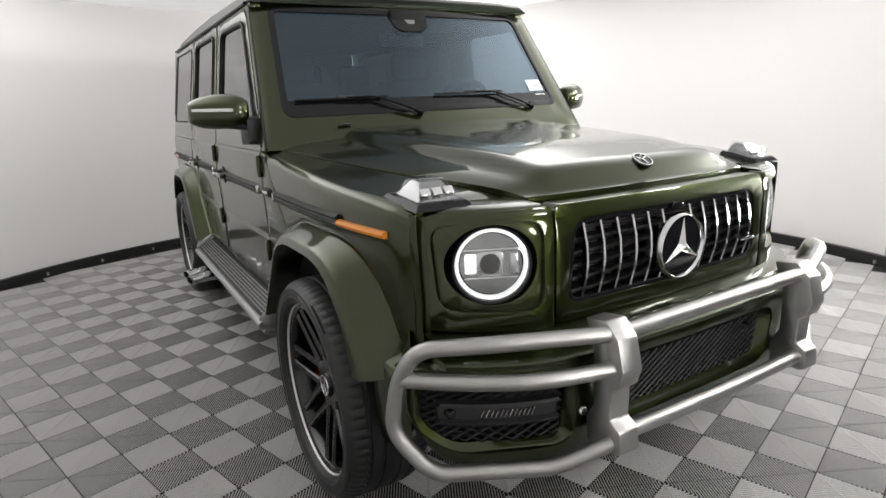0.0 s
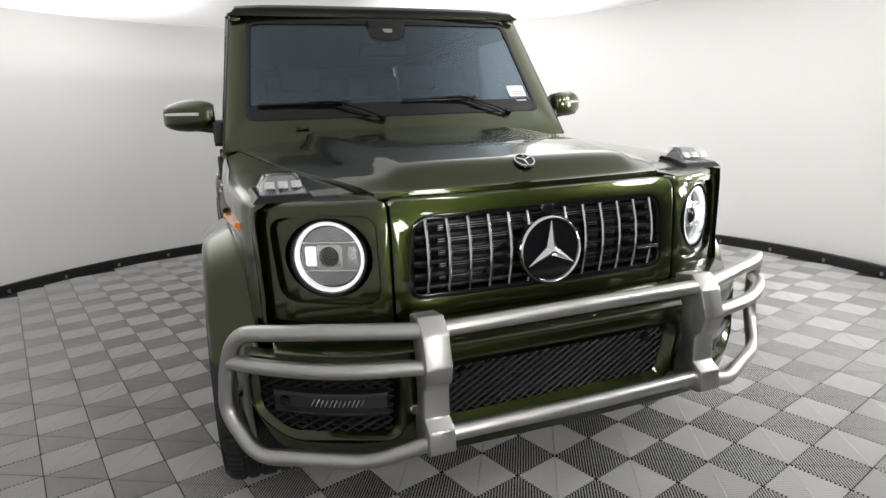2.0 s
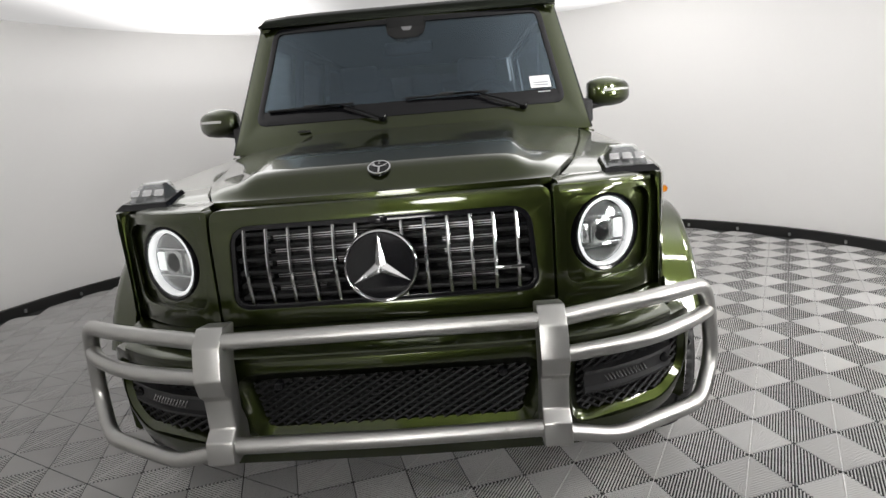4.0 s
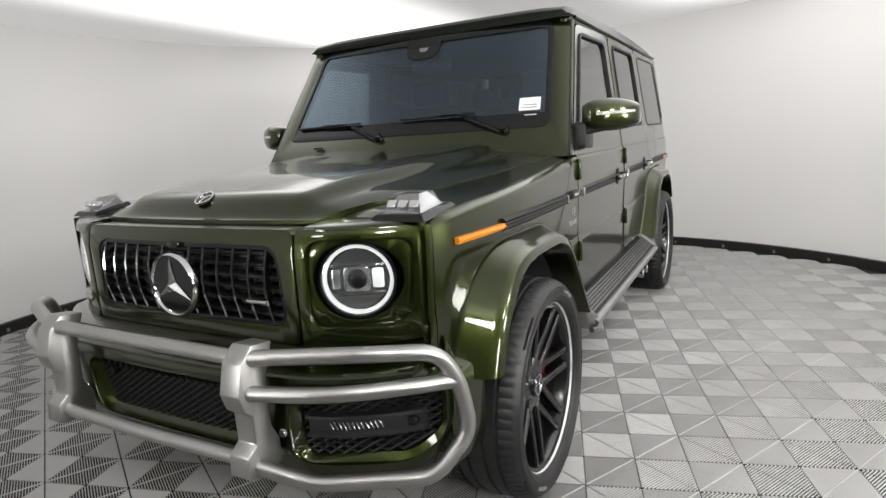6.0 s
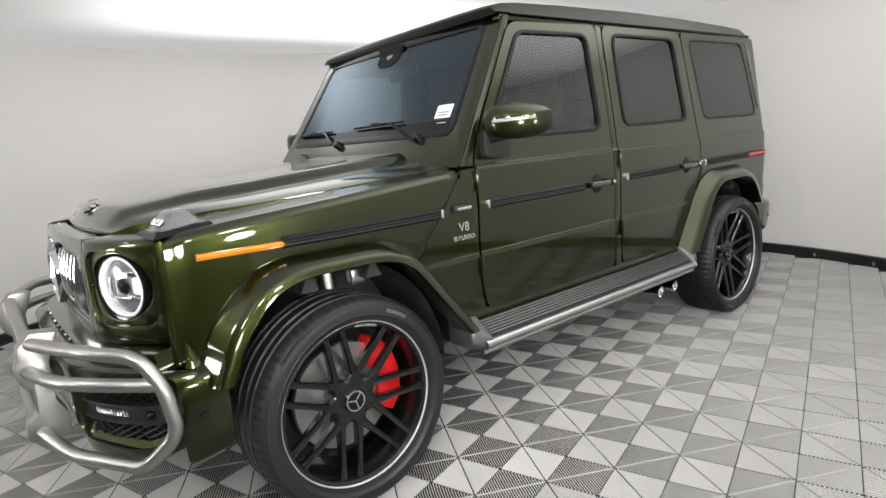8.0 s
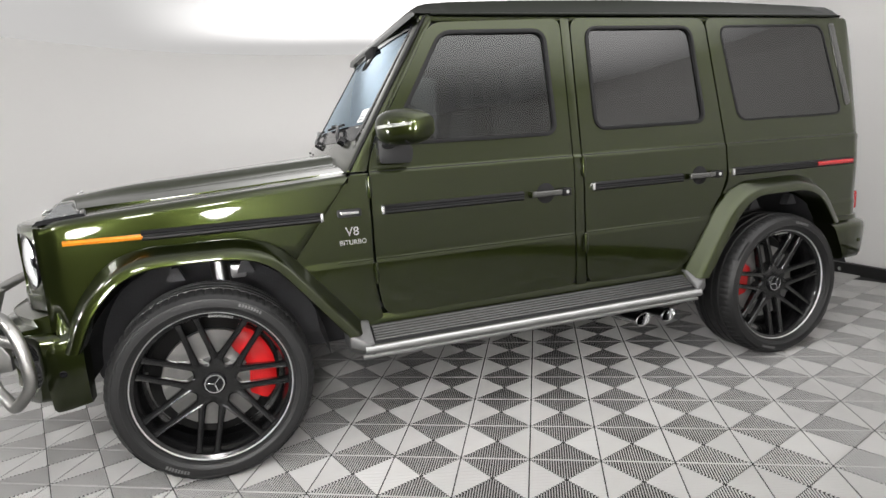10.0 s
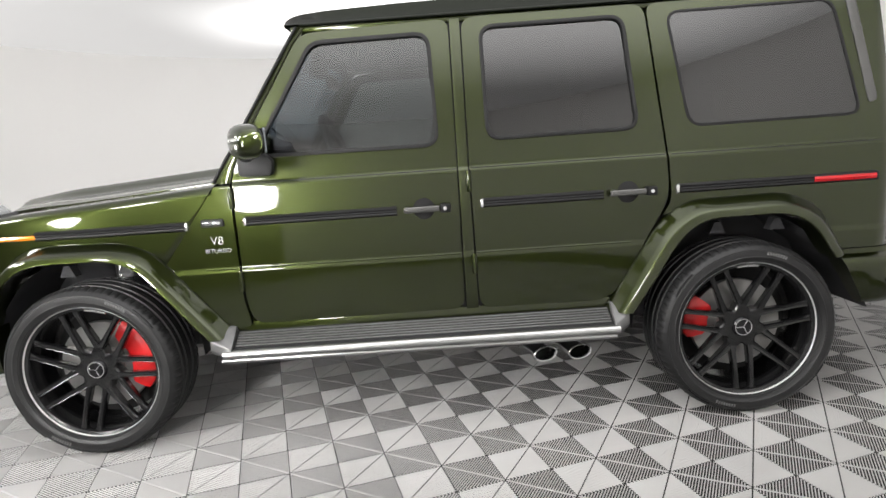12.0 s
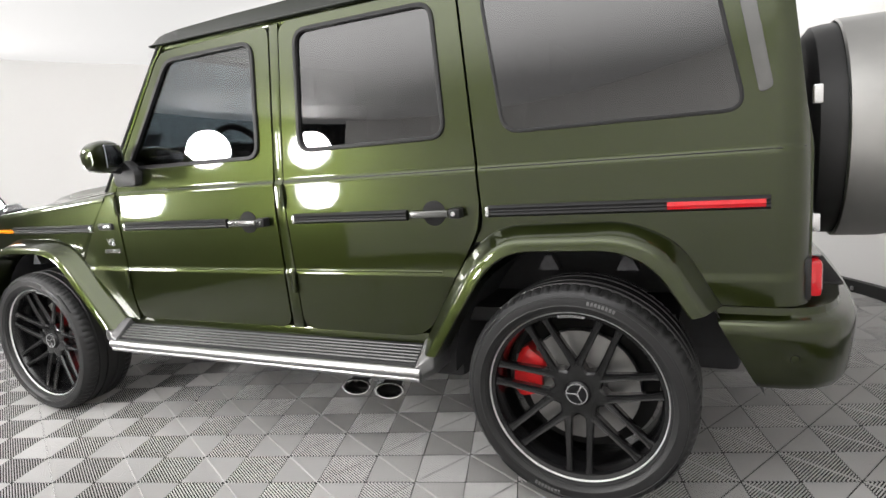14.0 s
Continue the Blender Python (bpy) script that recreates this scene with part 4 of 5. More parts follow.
bx_ = lambda u, v: bump(u, v)[0]
in_ = lambda u, v: bump(u, v)[0] - 0.022
mesh_strip(-0.6, 0.6, 0.452, 0.592, 0.034, bumper, in_, in_poly(B_MID), "centre_mesh")
for s, mir in SIDES:
    P = B_SIDE if not mir else B_SIDE_R
    mesh_strip(0.3, 1.0, 0.432, 0.612, 0.036, bumper, in_, in_poly(P), "side_mesh") if not mir else mesh_strip(-1.0, -0.2, 0.432, 0.612, 0.036, bumper, in_, in_poly(P), "side_mesh")
    # black wing with a fine grille across the intake
    rings = []
    for y in frange(0.52, 0.80, 10):
        x = bx_(y, 0.52) - 0.018
        rings.append([(x - 0.03, y, 0.492), (x + 0.004, y, 0.494), (x + 0.006, y, 0.502), (x - 0.008, y, 0.508), (x - 0.008, y, 0.542), (x + 0.006, y, 0.548), (x + 0.004, y, 0.556), (x - 0.03, y, 0.558)])
    wing = part("intake_wing", loft(rings), BLACK, bumper, "black wing", mirror=mir)
    bm = None
    for j in range(12):
        y = 0.585 + j * 0.011
        bm = box((bx_(y, 0.52) - 0.024, y, 0.525), (0.006, 0.004, 0.022), 0.001, bm=bm, rot=pose(0, 0, 0, 30, 0, 0))
    part("fine_grille", bm, BOWL, wing, "fine metal grille", mirror=mir)
    for yy, zz, nm in ((0.775, 0.525, wing), (0.455, 0.505, bumper), (0.303, 0.578, bumper)):
        bm = lathe([(0.0, 0.004), (0.011, 0.003), (0.013, 0.0), (0.013, -0.02)], 16, "x")
        sy = -yy if mir else yy
        part("parking_sensor", bm, GLOSS_BLACK if yy != 0.455 else SILVER, nm, "round sensor", turn=Matrix.Translation((bx_(yy, zz) + (0.003 if yy == 0.455 else -0.016), sy, zz)))
    # corner of the bumper that wraps round to the wheel
    rings = []
    for t in frange(0, 1, 14):
        ang = math.pi / 2 * (0.4 + 0.6 * t)
        x = 2.004 - 0.136 * t
        y = 0.858 + 0.034 * math.sin(math.pi / 2 * t) ** 0.8
        zb = 0.36 + 0.03 * t
        k = min(1.0, 3.0 * t)
        nx, ny = math.cos(ang), math.sin(ang)
        ring = []
        for d, z in ((0.07, zb), (0.012, zb - 0.002), (0.0, zb + 0.014), (-0.006, 0.46), (-0.008, 0.56), (-0.005, 0.605), (0.002, 0.622 + 0.02 * t), (0.012, 0.630 + 0.022 * t), (0.05, 0.646 + 0.022 * t), (0.06, 0.70 - 0.035 * k), (0.065, 0.73 - 0.062 * k), (0.10, 0.73 - 0.062 * k)):
            ring.append((x - d * nx, y - d * ny, z))
        rings.append(ring)
    part("bumper_corner", loft(rings), PAINT, bumper, "green bumper corner", mirror=mir)
    bm = lathe([(0.0, 0.004), (0.011, 0.003), (0.013, 0.0), (0.013, -0.01)], 16, "y")
    part("parking_sensor", bm, GLOSS_BLACK, bumper, "round sensor", turn=Matrix.Translation((1.945, -0.893 if mir else 0.893, 0.515)) @ (pose(0, 0, 0, 0, 0, 180) if mir else Matrix()))


# ---- bull bar ----
bull = part("bull_bar", tube([(2.318, -0.40, 0.748), (2.322, 0.0, 0.75), (2.318, 0.40, 0.748)], 0.0215, 18), BRUSHED, car, "brushed silver tubular bull bar")
part("lower_tube", tube([(2.335, -0.40, 0.472), (2.34, 0, 0.47), (2.335, 0.40, 0.472)], 0.0215, 18), BRUSHED, bull)
for s, mir in SIDES:
    loop = [(2.318, 0.44, 0.75), (2.205, 0.74, 0.757), (2.095, 0.878, 0.742), (2.05, 0.912, 0.65), (2.032, 0.929, 0.505), (2.12, 0.862, 0.402), (2.272, 0.585, 0.402), (2.335, 0.44, 0.458)]
    part("outer_loop", tube(loop, 0.0215, 18, r=0.05), BRUSHED, bull, mirror=mir)
    part("cross_tube", tube([(2.335, 0.44, 0.662), (2.285, 0.66, 0.667), (2.17, 0.82, 0.667), (2.055, 0.908, 0.655)], 0.0205, 18, r=0.1), BRUSHED, bull, mirror=mir)
    prof = [(2.24, 0.775), (2.312, 0.785), (2.352, 0.745), (2.372, 0.665), (2.358, 0.62), (2.335, 0.60), (2.333, 0.52), (2.366, 0.498), (2.372, 0.44), (2.35, 0.428), (2.25, 0.43), (2.25, 0.5), (2.275, 0.55), (2.275, 0.68)]
    part("bracket", prism(prof, "y", 0.388, 0.458, 0.005, seg=2), BRUSHED, bull, "broad silver bracket", mirror=mir)


# ---- windscreen and roof ----
def screen(y, z):
    """Raked plane of the windscreen, slightly bowed."""
    x = 0.835 - (z - 1.235) * 0.655
    return (x - 0.035 * (y / 0.75) ** 2, y, z)


FR_OUT = rpoly([(-0.86, 1.165), (0.86, 1.165), (0.765, 1.815), (-0.765, 1.815)], [0.0, 0.0, 0.05, 0.05], 5)
WS = rpoly([(-0.755, 1.30), (0.755, 1.30), (0.69, 1.785), (-0.69, 1.785)], [0.05, 0.05, 0.05, 0.05], 6)
CUW = tuple(frange(-0.7, 0.7, 9))
sf = part("screen_frame", skin(FR_OUT, [WS], screen, BACK, 0.05, 0.012, cu=CUW, cv=(1.23,)), PAINT, car, "green metallic windscreen frame and pillars")
part("screen_band", skin(inset(WS, -0.006), [inset(WS, 0.022)], lambda u, v: (screen(u, v)[0] + 0.002, u, v), BACK, 0.012, 0.003, cu=CUW), GLOSS_BLACK, sf, "black glass border")
part("windscreen", skin(inset(WS, 0.0), [], lambda u, v: (screen(u, v)[0] - 0.003, u, v), BACK, 0.005, 0, cu=CUW), WS_GLASS, sf, "bluish tinted windscreen")
st = part("sticker", skin(rpoly([(0.60, 1.372), (0.70, 1.372), (0.694, 1.43), (0.596, 1.43)], 0.004, 2), [], lambda u, v: (screen(u, v)[0] + 0.001, u, v), BACK, 0.002, 0), PAPER, sf, "white paper sticker")
bm = None
for zz in (1.385, 1.397):
    bm = box((screen(0.648, zz)[0] + 0.003, 0.648, zz), (0.002, 0.075, 0.005), 0, bm=bm)
part("print_bar", bm, INK, st, "grey print")
part("sticker_line", box((screen(0.66, 1.352)[0] + 0.002, 0.66, 1.352), (0.002, 0.06, 0.004), 0), PAPER, sf, "small white line")


def on_glass(y, z, lift):
    return (screen(y, z)[0] + lift, y, z)


part("lower_band", skin(rpoly([(-0.745, 1.305), (0.745, 1.305), (0.735, 1.362), (-0.735, 1.362)], 0.03, 4), [], lambda u, v: (screen(u, v)[0] + 0.0005, u, v), BACK, 0.003, 0, cu=CUW), GLOSS_BLACK, sf, "black lower glass border")


def wiper(pivot, elbow, tip, end):
    """Bent arm from its pivot with a long blade along the glass."""
    (py, pz), (ey, ez), (ty, tz), (by, bz) = pivot, elbow, tip, end
    w = part("wiper", lathe([(0.0, 0.03), (0.016, 0.03), (0.02, 0.022), (0.022, -0.02)], 18, "x"), GLOSS_BLACK, sf, "black wiper pivot", turn=pose(screen(py, pz)[0], py, pz, 0, -35, 0))
    part("wiper_arm", tube([on_glass(py, pz, 0.024), on_glass(py * 0.75 + ey * 0.25, pz * 0.7 + ez * 0.3, 0.036), on_glass(ey, ez - 0.004, 0.03), on_glass(ey * 0.62 + ty * 0.38, ez * 0.62 + tz * 0.38, 0.026)], 0.0075, 8, r=0.04, flat=0.6), GLOSS_BLACK, w, "black arm with bright edges")
    part("wiper_arm_lower", tube([on_glass(py - 0.02, pz - 0.004, 0.014), on_glass(py * 0.6 + ey * 0.4, pz * 0.75 + ez * 0.25, 0.02), on_glass(ey + 0.02, ez - 0.022, 0.018)], 0.005, 8), BLACK, w, "black link")
    part("wiper_blade", tube([on_glass(ty, tz, 0.014), on_glass((ty + by) / 2, (tz + bz) / 2 - 0.001, 0.016), on_glass(by, bz, 0.014)], 0.0085, 8, flat=0.7), SEAL, w, "rubber blade")
    yc = ey * 0.6 + ty * 0.4
    part("blade_clip", box(on_glass(yc, ez * 0.6 + tz * 0.4 + 0.002, 0.026), (0.014, 0.07, 0.014), 0.004), BLACK, w, "black blade clip")


wiper((0.551, 1.29), (0.325, 1.381), (-0.013, 1.371), (0.39, 1.376))
wiper((-0.127, 1.288), (-0.331, 1.374), (-0.695, 1.364), (-0.266, 1.370))
part("washer_jet", box((screen(-0.51, 1.25)[0] + 0.01, -0.51, 1.255), (0.012, 0.06, 0.01), 0.004), BLACK, sf, "black washer jet")
part("washer_jet", box((screen(0.3, 1.22)[0] + 0.01, 0.30, 1.225), (0.012, 0.06, 0.01), 0.004), BLACK, sf, "black washer jet")

# roof with its rounded shoulders and rain gutter
rings = []
for x in [0.468, 0.462, 0.44, 0.40, 0.30, 0.0, -0.6, -1.2, -1.7, -1.93, -1.985, -2.0]:
    e = min(1.0, (0.47 - x) / 0.06 + 0.12) if x > 0.3 else min(1.0, (x + 2.0) / 0.06 + 0.2)
    h = 0.052 * math.sqrt(max(0.04, e)) + 0.036 * max(0.0, 1 - ((x + 0.75) / 1.25) ** 2) * (1 if -2 < x < 0.4 else 0)
    w = 0.772
    ring = [(x, -w, 1.80), (x, -w - 0.006, 1.808), (x, -w + 0.012, 1.815)]
    for k in range(13):
        v = -1 + k / 6
        ring.append((x, v * (w - 0.035), 1.815 + h * (1 - abs(v) ** 8 * 0.22)))
    ring += [(x, w - 0.012, 1.815), (x, w + 0.006, 1.808), (x, w, 1.80)]
    rings.append(ring)
roof = part("roof", loft(rings), ROOF_TONE, car, "dark roof with rounded shoulders", sharp=55)
for s, mir in SIDES:
    part("rain_gutter", tube([(0.40, 0.778, 1.803), (-1.0, 0.784, 1.806), (-1.96, 0.78, 1.806)], 0.009, 10, flat=0.8), ROOF_TONE, roof, "dark gutter rail", mirror=mir)
    # pillar outer face between windscreen frame and door
    rings = []
    for t in frange(0, 1, 9):
        z = 1.165 + (1.81 - 1.165) * t
        yf = 0.86 + (0.765 - 0.86) * t
        xf = screen(yf, z)[0]
        xd = lerp(z, [(1.165, 0.747), (1.29, 0.705), (1.772, 0.41), (1.81, 0.37)]) + 0.004
        ys = side(xd, z)[1]
        rings.append([(xf, yf - 0.03, z), (xf - 0.004, yf - 0.004, z), (xf - 0.02, yf + 0.004, z), (xd + 0.01, ys + 0.001, z), (xd, ys - 0.002, z), (xd, ys - 0.05, z)])
    part("front_pillar", loft(rings), PAINT, car, "green metallic front pillar", mirror=mir)
    part("pillar_drip", tube([(screen(0.86 - 0.095 * t, 1.17 + 0.63 * t)[0] - 0.008, 0.862 - 0.095 * t, 1.17 + 0.63 * t) for t in frange(0, 1, 7)], 0.007, 8), SEAL, car, "black pillar strip", mirror=mir)

# middle posts and sills that close the gaps behind the doors
for s, mir in SIDES:
    part("post_skin", skin([(-0.2305, 0.54), (-0.2825, 0.54), (-0.2715, 1.16), (-0.2755, 1.79), (-0.2325, 1.79), (-0.2305, 1.16)], [], lambda u, v: (u, side(u, v)[1] - 0.002, v), IN, 0.015, 0.003, cv=CV), PAINT, car, "green post between the doors", mirror=mir)
    # black backing added to paint the shade in the door gaps
    part("post_seal", skin([(-0.21, 0.54), (-0.30, 0.54), (-0.29, 1.16), (-0.295, 1.79), (-0.21, 1.79), (-0.21, 1.16)], [], lambda u, v: (u, side(u, v)[1] - 0.022, v), IN, 0.012, 0, cv=(1.16,)), SEAL, car, "black backing strip darkening the door gaps", mirror=mir)
    part("roof_rail", box((-0.78, 0.745, 1.79), (2.45, 0.05, 0.03), 0.008), PAINT, car, "green rail above the doors", mirror=mir)
    part("sill", box((-0.02, 0.80, 0.50), (1.75, 0.11, 0.1), 0.02), PAINT, car, "green sill", mirror=mir)
    inner = rpoly([(0.74, 0.56), (0.74, 1.25), (-2.0, 1.25), (-2.0, 0.95), (-1.2, 0.95), (-0.9, 0.56)], 0.02, 2)
    part("door_lining", skin(inner, [], lambda u, v: (u, side(u, min(v, 1.15))[1] - 0.06, v), IN, 0.03, 0), LEATHER, car, "black inner lining", mirror=mir)


# ---- mirrors ----
for s, mir in SIDES:
    foot = part("door_mirror", prism(rpoly([(0.70, 1.19), (0.70, 1.30), (0.62, 1.31), (0.55, 1.25), (0.56, 1.185)], 0.02, 3), "y", 0.845, 0.90, 0.008), BLACK, car, "black mirror foot", mirror=mir)
    def cap(t, th):
        """Boxy housing with rounded ends."""
        k = math.sin(math.pi * (0.05 + 0.90 * t)) ** 0.3
        cx, cz = math.cos(th), math.sin(th)
        ex = abs(cx) ** 0.72 * (1 if cx > 0 else -0.7)
        ez = abs(cz) ** 0.72 * (1 if cz > 0 else -1)
        return (0.652 - 0.10 * t ** 1.3 + 0.08 * k * ex, 0.885 + 0.222 * t, 1.333 - 0.006 * t + 0.076 * k * (1 - 0.1 * t) * ez)

    part("mirror_cap", loft([[cap(t, 2 * math.pi * j / 24) for j in range(24)] for t in frange(0, 1, 17)]), PAINT, foot, "green mirror housing", mirror=mir, sharp=60)
    part("mirror_lower", tube([(0.66, 0.87, 1.262), (0.65, 0.95, 1.272), (0.61, 1.06, 1.278)], lambda t: 0.03 - 0.012 * t, 12, flat=0.6), BLACK, foot, "black lower shell", mirror=mir)
    strip = [[cap(t, th) for th in frange(-0.05, 0.05, 6)] for t in frange(0.3, 0.95, 10)]
    rings = [[(x + (0.0025 if 0 < i < 5 else -0.004), y + (0.002 if t > 0.6 else 0.0), z + 0.012 * t) for i, (x, y, z) in enumerate(row)] for row, t in zip(strip, frange(0.3, 0.95, 10))]
    part("mirror_lamp", loft(rings), CLEAR, foot, "silver lamp strip", mirror=mir)
    part("mirror_glass", box((0.556, 0.985, 1.33), (0.012, 0.13, 0.10), 0.005, rot=pose(0, 0, 0, 0, 0, 26)), DARK_MIRROR, foot, "mirror glass darkened in place of a dark reflection", mirror=mir)


# ---- running boards and exhausts ----
for s, mir in SIDES:
    top = [(0.80, 0.50), (0.872, 0.505), (0.955, 0.452), (0.968, 0.44), (0.968, 0.425), (0.90, 0.40), (0.80, 0.40)]
    stepb = part("running_board", loft([[(x, y, z) for y, z in top] for x in (0.80, 0.3, -0.3, -0.86)]), SEAL, car, "dark grey ridged running board", mirror=mir)
    for j in range(6):
        t = 0.1 + j * 0.15
        y, z = 0.872 + (0.955 - 0.872) * t, 0.505 + (0.452 - 0.505) * t
        part("tread_rib", box((-0.03, y, z + 0.002), (1.64, 0.008, 0.008), 0.002, rot=pose(0, 0, 0, -32, 0, 0)), STEP, stepb, "grey metal rib", mirror=mir)
    part("step_edge", tube([(0.84, 0.962, 0.43), (-0.88, 0.962, 0.43)], 0.022, 14, flat=0.9), ALU, stepb, "polished metal edge", mirror=mir)
    part("step_lower_edge", tube([(0.85, 0.955, 0.40), (-0.87, 0.955, 0.40)], 0.012, 10), ALU, stepb, "lower metal edge", mirror=mir)
    for x0, x1 in ((0.80, 0.90), (-0.86, -0.93)):
        sgn = 1 if x0 > 0 else -1
        ra = [(x0, y, z) for y, z in ((0.80, 0.53), (0.875, 0.53), (0.975, 0.455), (0.98, 0.41), (0.93, 0.385), (0.80, 0.39))]
        rb = [(x1, y, z) for y, z in ((0.80, 0.54), (0.88, 0.54), (0.95, 0.50), (0.955, 0.45), (0.92, 0.42), (0.80, 0.42))]
        bm = loft([ra, rb])
        bmesh.ops.bevel(bm, geom=bm.edges[:], offset=0.008, segments=2, affect="EDGES", profile=0.5, clamp_overlap=True)
        part("step_end", bm, STEP, stepb, "grey metal end cap", mirror=mir)
    for xe in (-0.56, -0.712):
        bm = lathe([(0.036, -0.16), (0.042, -0.02), (0.047, -0.004), (0.0475, 0.002), (0.045, 0.006), (0.041, 0.005), (0.038, -0.002), (0.034, -0.05), (0.03, -0.16)], 32, "y", closed=True)
        bmesh.ops.scale(bm, vec=(1.25, 1, 0.72), verts=bm.verts[:])
        part("exhaust_tip", bm, CHROME, car, "chrome side exhaust tip", mirror=mir, turn=pose(xe, -0.93 if mir else 0.93, 0.33, 0, 0, 180 if mir else 0) @ pose(0, 0, 0, 0, 0, 18 if not mir else 18))
        # block in near black paints the shade within the exhaust tip
        part("exhaust_bore", box((xe + 0.02, 0.83, 0.332), (0.07, 0.02, 0.045), 0.01), DARK, car, "near-black block painting the shade inside the pipe", mirror=mir)


# ---- chassis and closing panels ----
part("underbody", box((-0.1, 0, 0.45), (1.75, 1.56, 0.22), 0.03), LINER, car, "dark underbody")
part("chassis", box((0.0, 0, 0.42), (3.9, 0.86, 0.22), 0.03), LINER, car, "dark chassis")
part("engine_block", box((1.45, 0, 0.78), (1.0, 0.9, 0.5), 0.04), DARK, car, "dark engine bay")
part("bulkhead", box((0.80, 0, 0.88), (0.06, 1.6, 0.62), 0.01), DARK, car, "dark bulkhead")
part("rear_floor", box((-1.5, 0, 0.82), (1.1, 0.92, 0.2), 0.02), LINER, car, "dark rear floor")
for xa in (1.44, -1.44):
    part("axle", tube([(xa, -0.8, 0.385), (xa, 0.8, 0.385)], 0.05, 12), LINER, car, "dark axle")
for s, mir in SIDES:
    part("damper", tube([(1.36, 0.70, 0.5), (1.38, 0.66, 0.86)], 0.035, 12), ALU, car, "pale metal damper", mirror=mir)
    part("damper_mount", box((1.30, 0.76, 0.80), (0.06, 0.05, 0.06), 0.01), ALU, car, "pale bracket", mirror=mir)

# rear wall of the body with its door, glass and lamps
REAR = rpoly([(-0.80, 0.70), (0.80, 0.70), (0.80, 1.16), (0.72, 1.80), (-0.72, 1.80), (-0.80, 1.16)], 0.02, 3)
RWIN = rpoly([(-0.56, 1.25), (0.56, 1.25), (0.52, 1.70), (-0.52, 1.70)], 0.05, 4)
rearf = lambda u, v: (-2.122 + 0.09 * max(0.0, v - 1.16) / 0.64, u, v)
rw = part("rear_panel", skin(REAR, [RWIN], rearf, (1, 0, 0), 0.03, 0.006, cv=(1.16,)), PAINT, car, "green metallic rear door")
part("rear_pane", skin(inset(RWIN, -0.005), [], lambda u, v: (rearf(u, v)[0] + 0.012, u, v), (1, 0, 0), 0.004, 0), DARK_GLASS, rw, "dark rear glass")
for s, mir in SIDES:
    t = part("tail_lamp", box((-2.124, 0.785, 0.775), (0.05, 0.078, 0.11), 0.014), REDLENS, car, "red tail lamp", mirror=mir)
    part("lamp_frame", box((-2.106, 0.782, 0.775), (0.03, 0.094, 0.127), 0.01), BLACK, t, "black lamp frame", mirror=mir)
    for z in (1.30, 0.93):
        part("rear_hinge", box((-2.135, 0.745, z), (0.025, 0.02, 0.055), 0.005), SILVER, rw, "metal hinge", mirror=mir)
# rear bumper: one shell that wraps round both corners, its front ends raked along the wheel arch
half = [(-1.85, 0.900), (-1.99, 0.906), (-2.09, 0.900), (-2.165, 0.868), (-2.222, 0.80), (-2.258, 0.69), (-2.278, 0.5), (-2.288, 0.25)]
line = smooth_path([Vector((x, y, 0)) for x, y in half] + [Vector((-2.292, 0, 0))] + [Vector((x, -y, 0)) for x, y in reversed(half)], 0.05, 4)
BUMP_SEC = ((0.445, 0.10), (0.442, 0.055), (0.452, 0.026), (0.475, 0.014), (0.53, 0.007), (0.60, 0.001), (0.63, 0.0), (0.648, 0.004), (0.658, 0.014), (0.664, 0.034), (0.672, 0.044), (0.694, 0.046), (0.698, 0.055), (0.698, 0.13))
rings = []
for i, p in enumerate(line):
    d = (line[min(i + 1, len(line) - 1)] - line[max(i - 1, 0)]).normalized()
    nx, ny = -d.y, d.x
    rake = 0.52 * max(0.0, 1 - (-1.85 - p.x) / 0.16)
    rings.append([(p.x + nx * q - rake * (0.70 - z), p.y + ny * q, z) for z, q in BUMP_SEC])
rb = part("rear_bumper", loft(rings), PAINT, car, "green metallic rear bumper", sharp=45)
for s, mir in SIDES:
    bm = lathe([(0.0, 0.005), (0.011, 0.004), (0.013, 0.0), (0.013, -0.012)], 16, "y")
    part("parking_sensor", bm, PAINT, rb, "round sensor", turn=Matrix.Translation((-2.075, -0.896 if mir else 0.896, 0.553)) @ (pose(0, 0, 0, 0, 0, 180) if mir else Matrix()))
    part("step_plate", box((-2.19, 0.36, 0.700), (0.10, 0.42, 0.012), 0.005), BLACK, rb, "black step plate", mirror=mir)

# spare wheel in its drum
SPX, SPZ = -2.20, 1.175
sp = part("spare_wheel", lathe([(0.20, 0.04), (0.36, 0.035), (0.392, 0.01), (0.398, -0.03), (0.398, -0.07), (0.2, -0.09)], 64, "x", closed=True), TYRE, car, "black spare tyre edge", turn=Matrix.Translation((SPX, 0, SPZ)))
part("spare_cover", lathe([(0.0, -0.30), (0.30, -0.30), (0.375, -0.285), (0.405, -0.255), (0.412, -0.22), (0.412, -0.075), (0.406, -0.068), (0.395, -0.075), (0.395, -0.2)], 72, "x"), BRUSHED, sp, "brushed metal spare wheel drum", turn=Matrix.Translation((SPX, 0, SPZ)))
part("spare_carrier", box((SPX + 0.05, 0, SPZ), (0.06, 0.3, 0.3), 0.02), BLACK, sp, "black carrier")


# ---- wheels ----
RW = 0.386


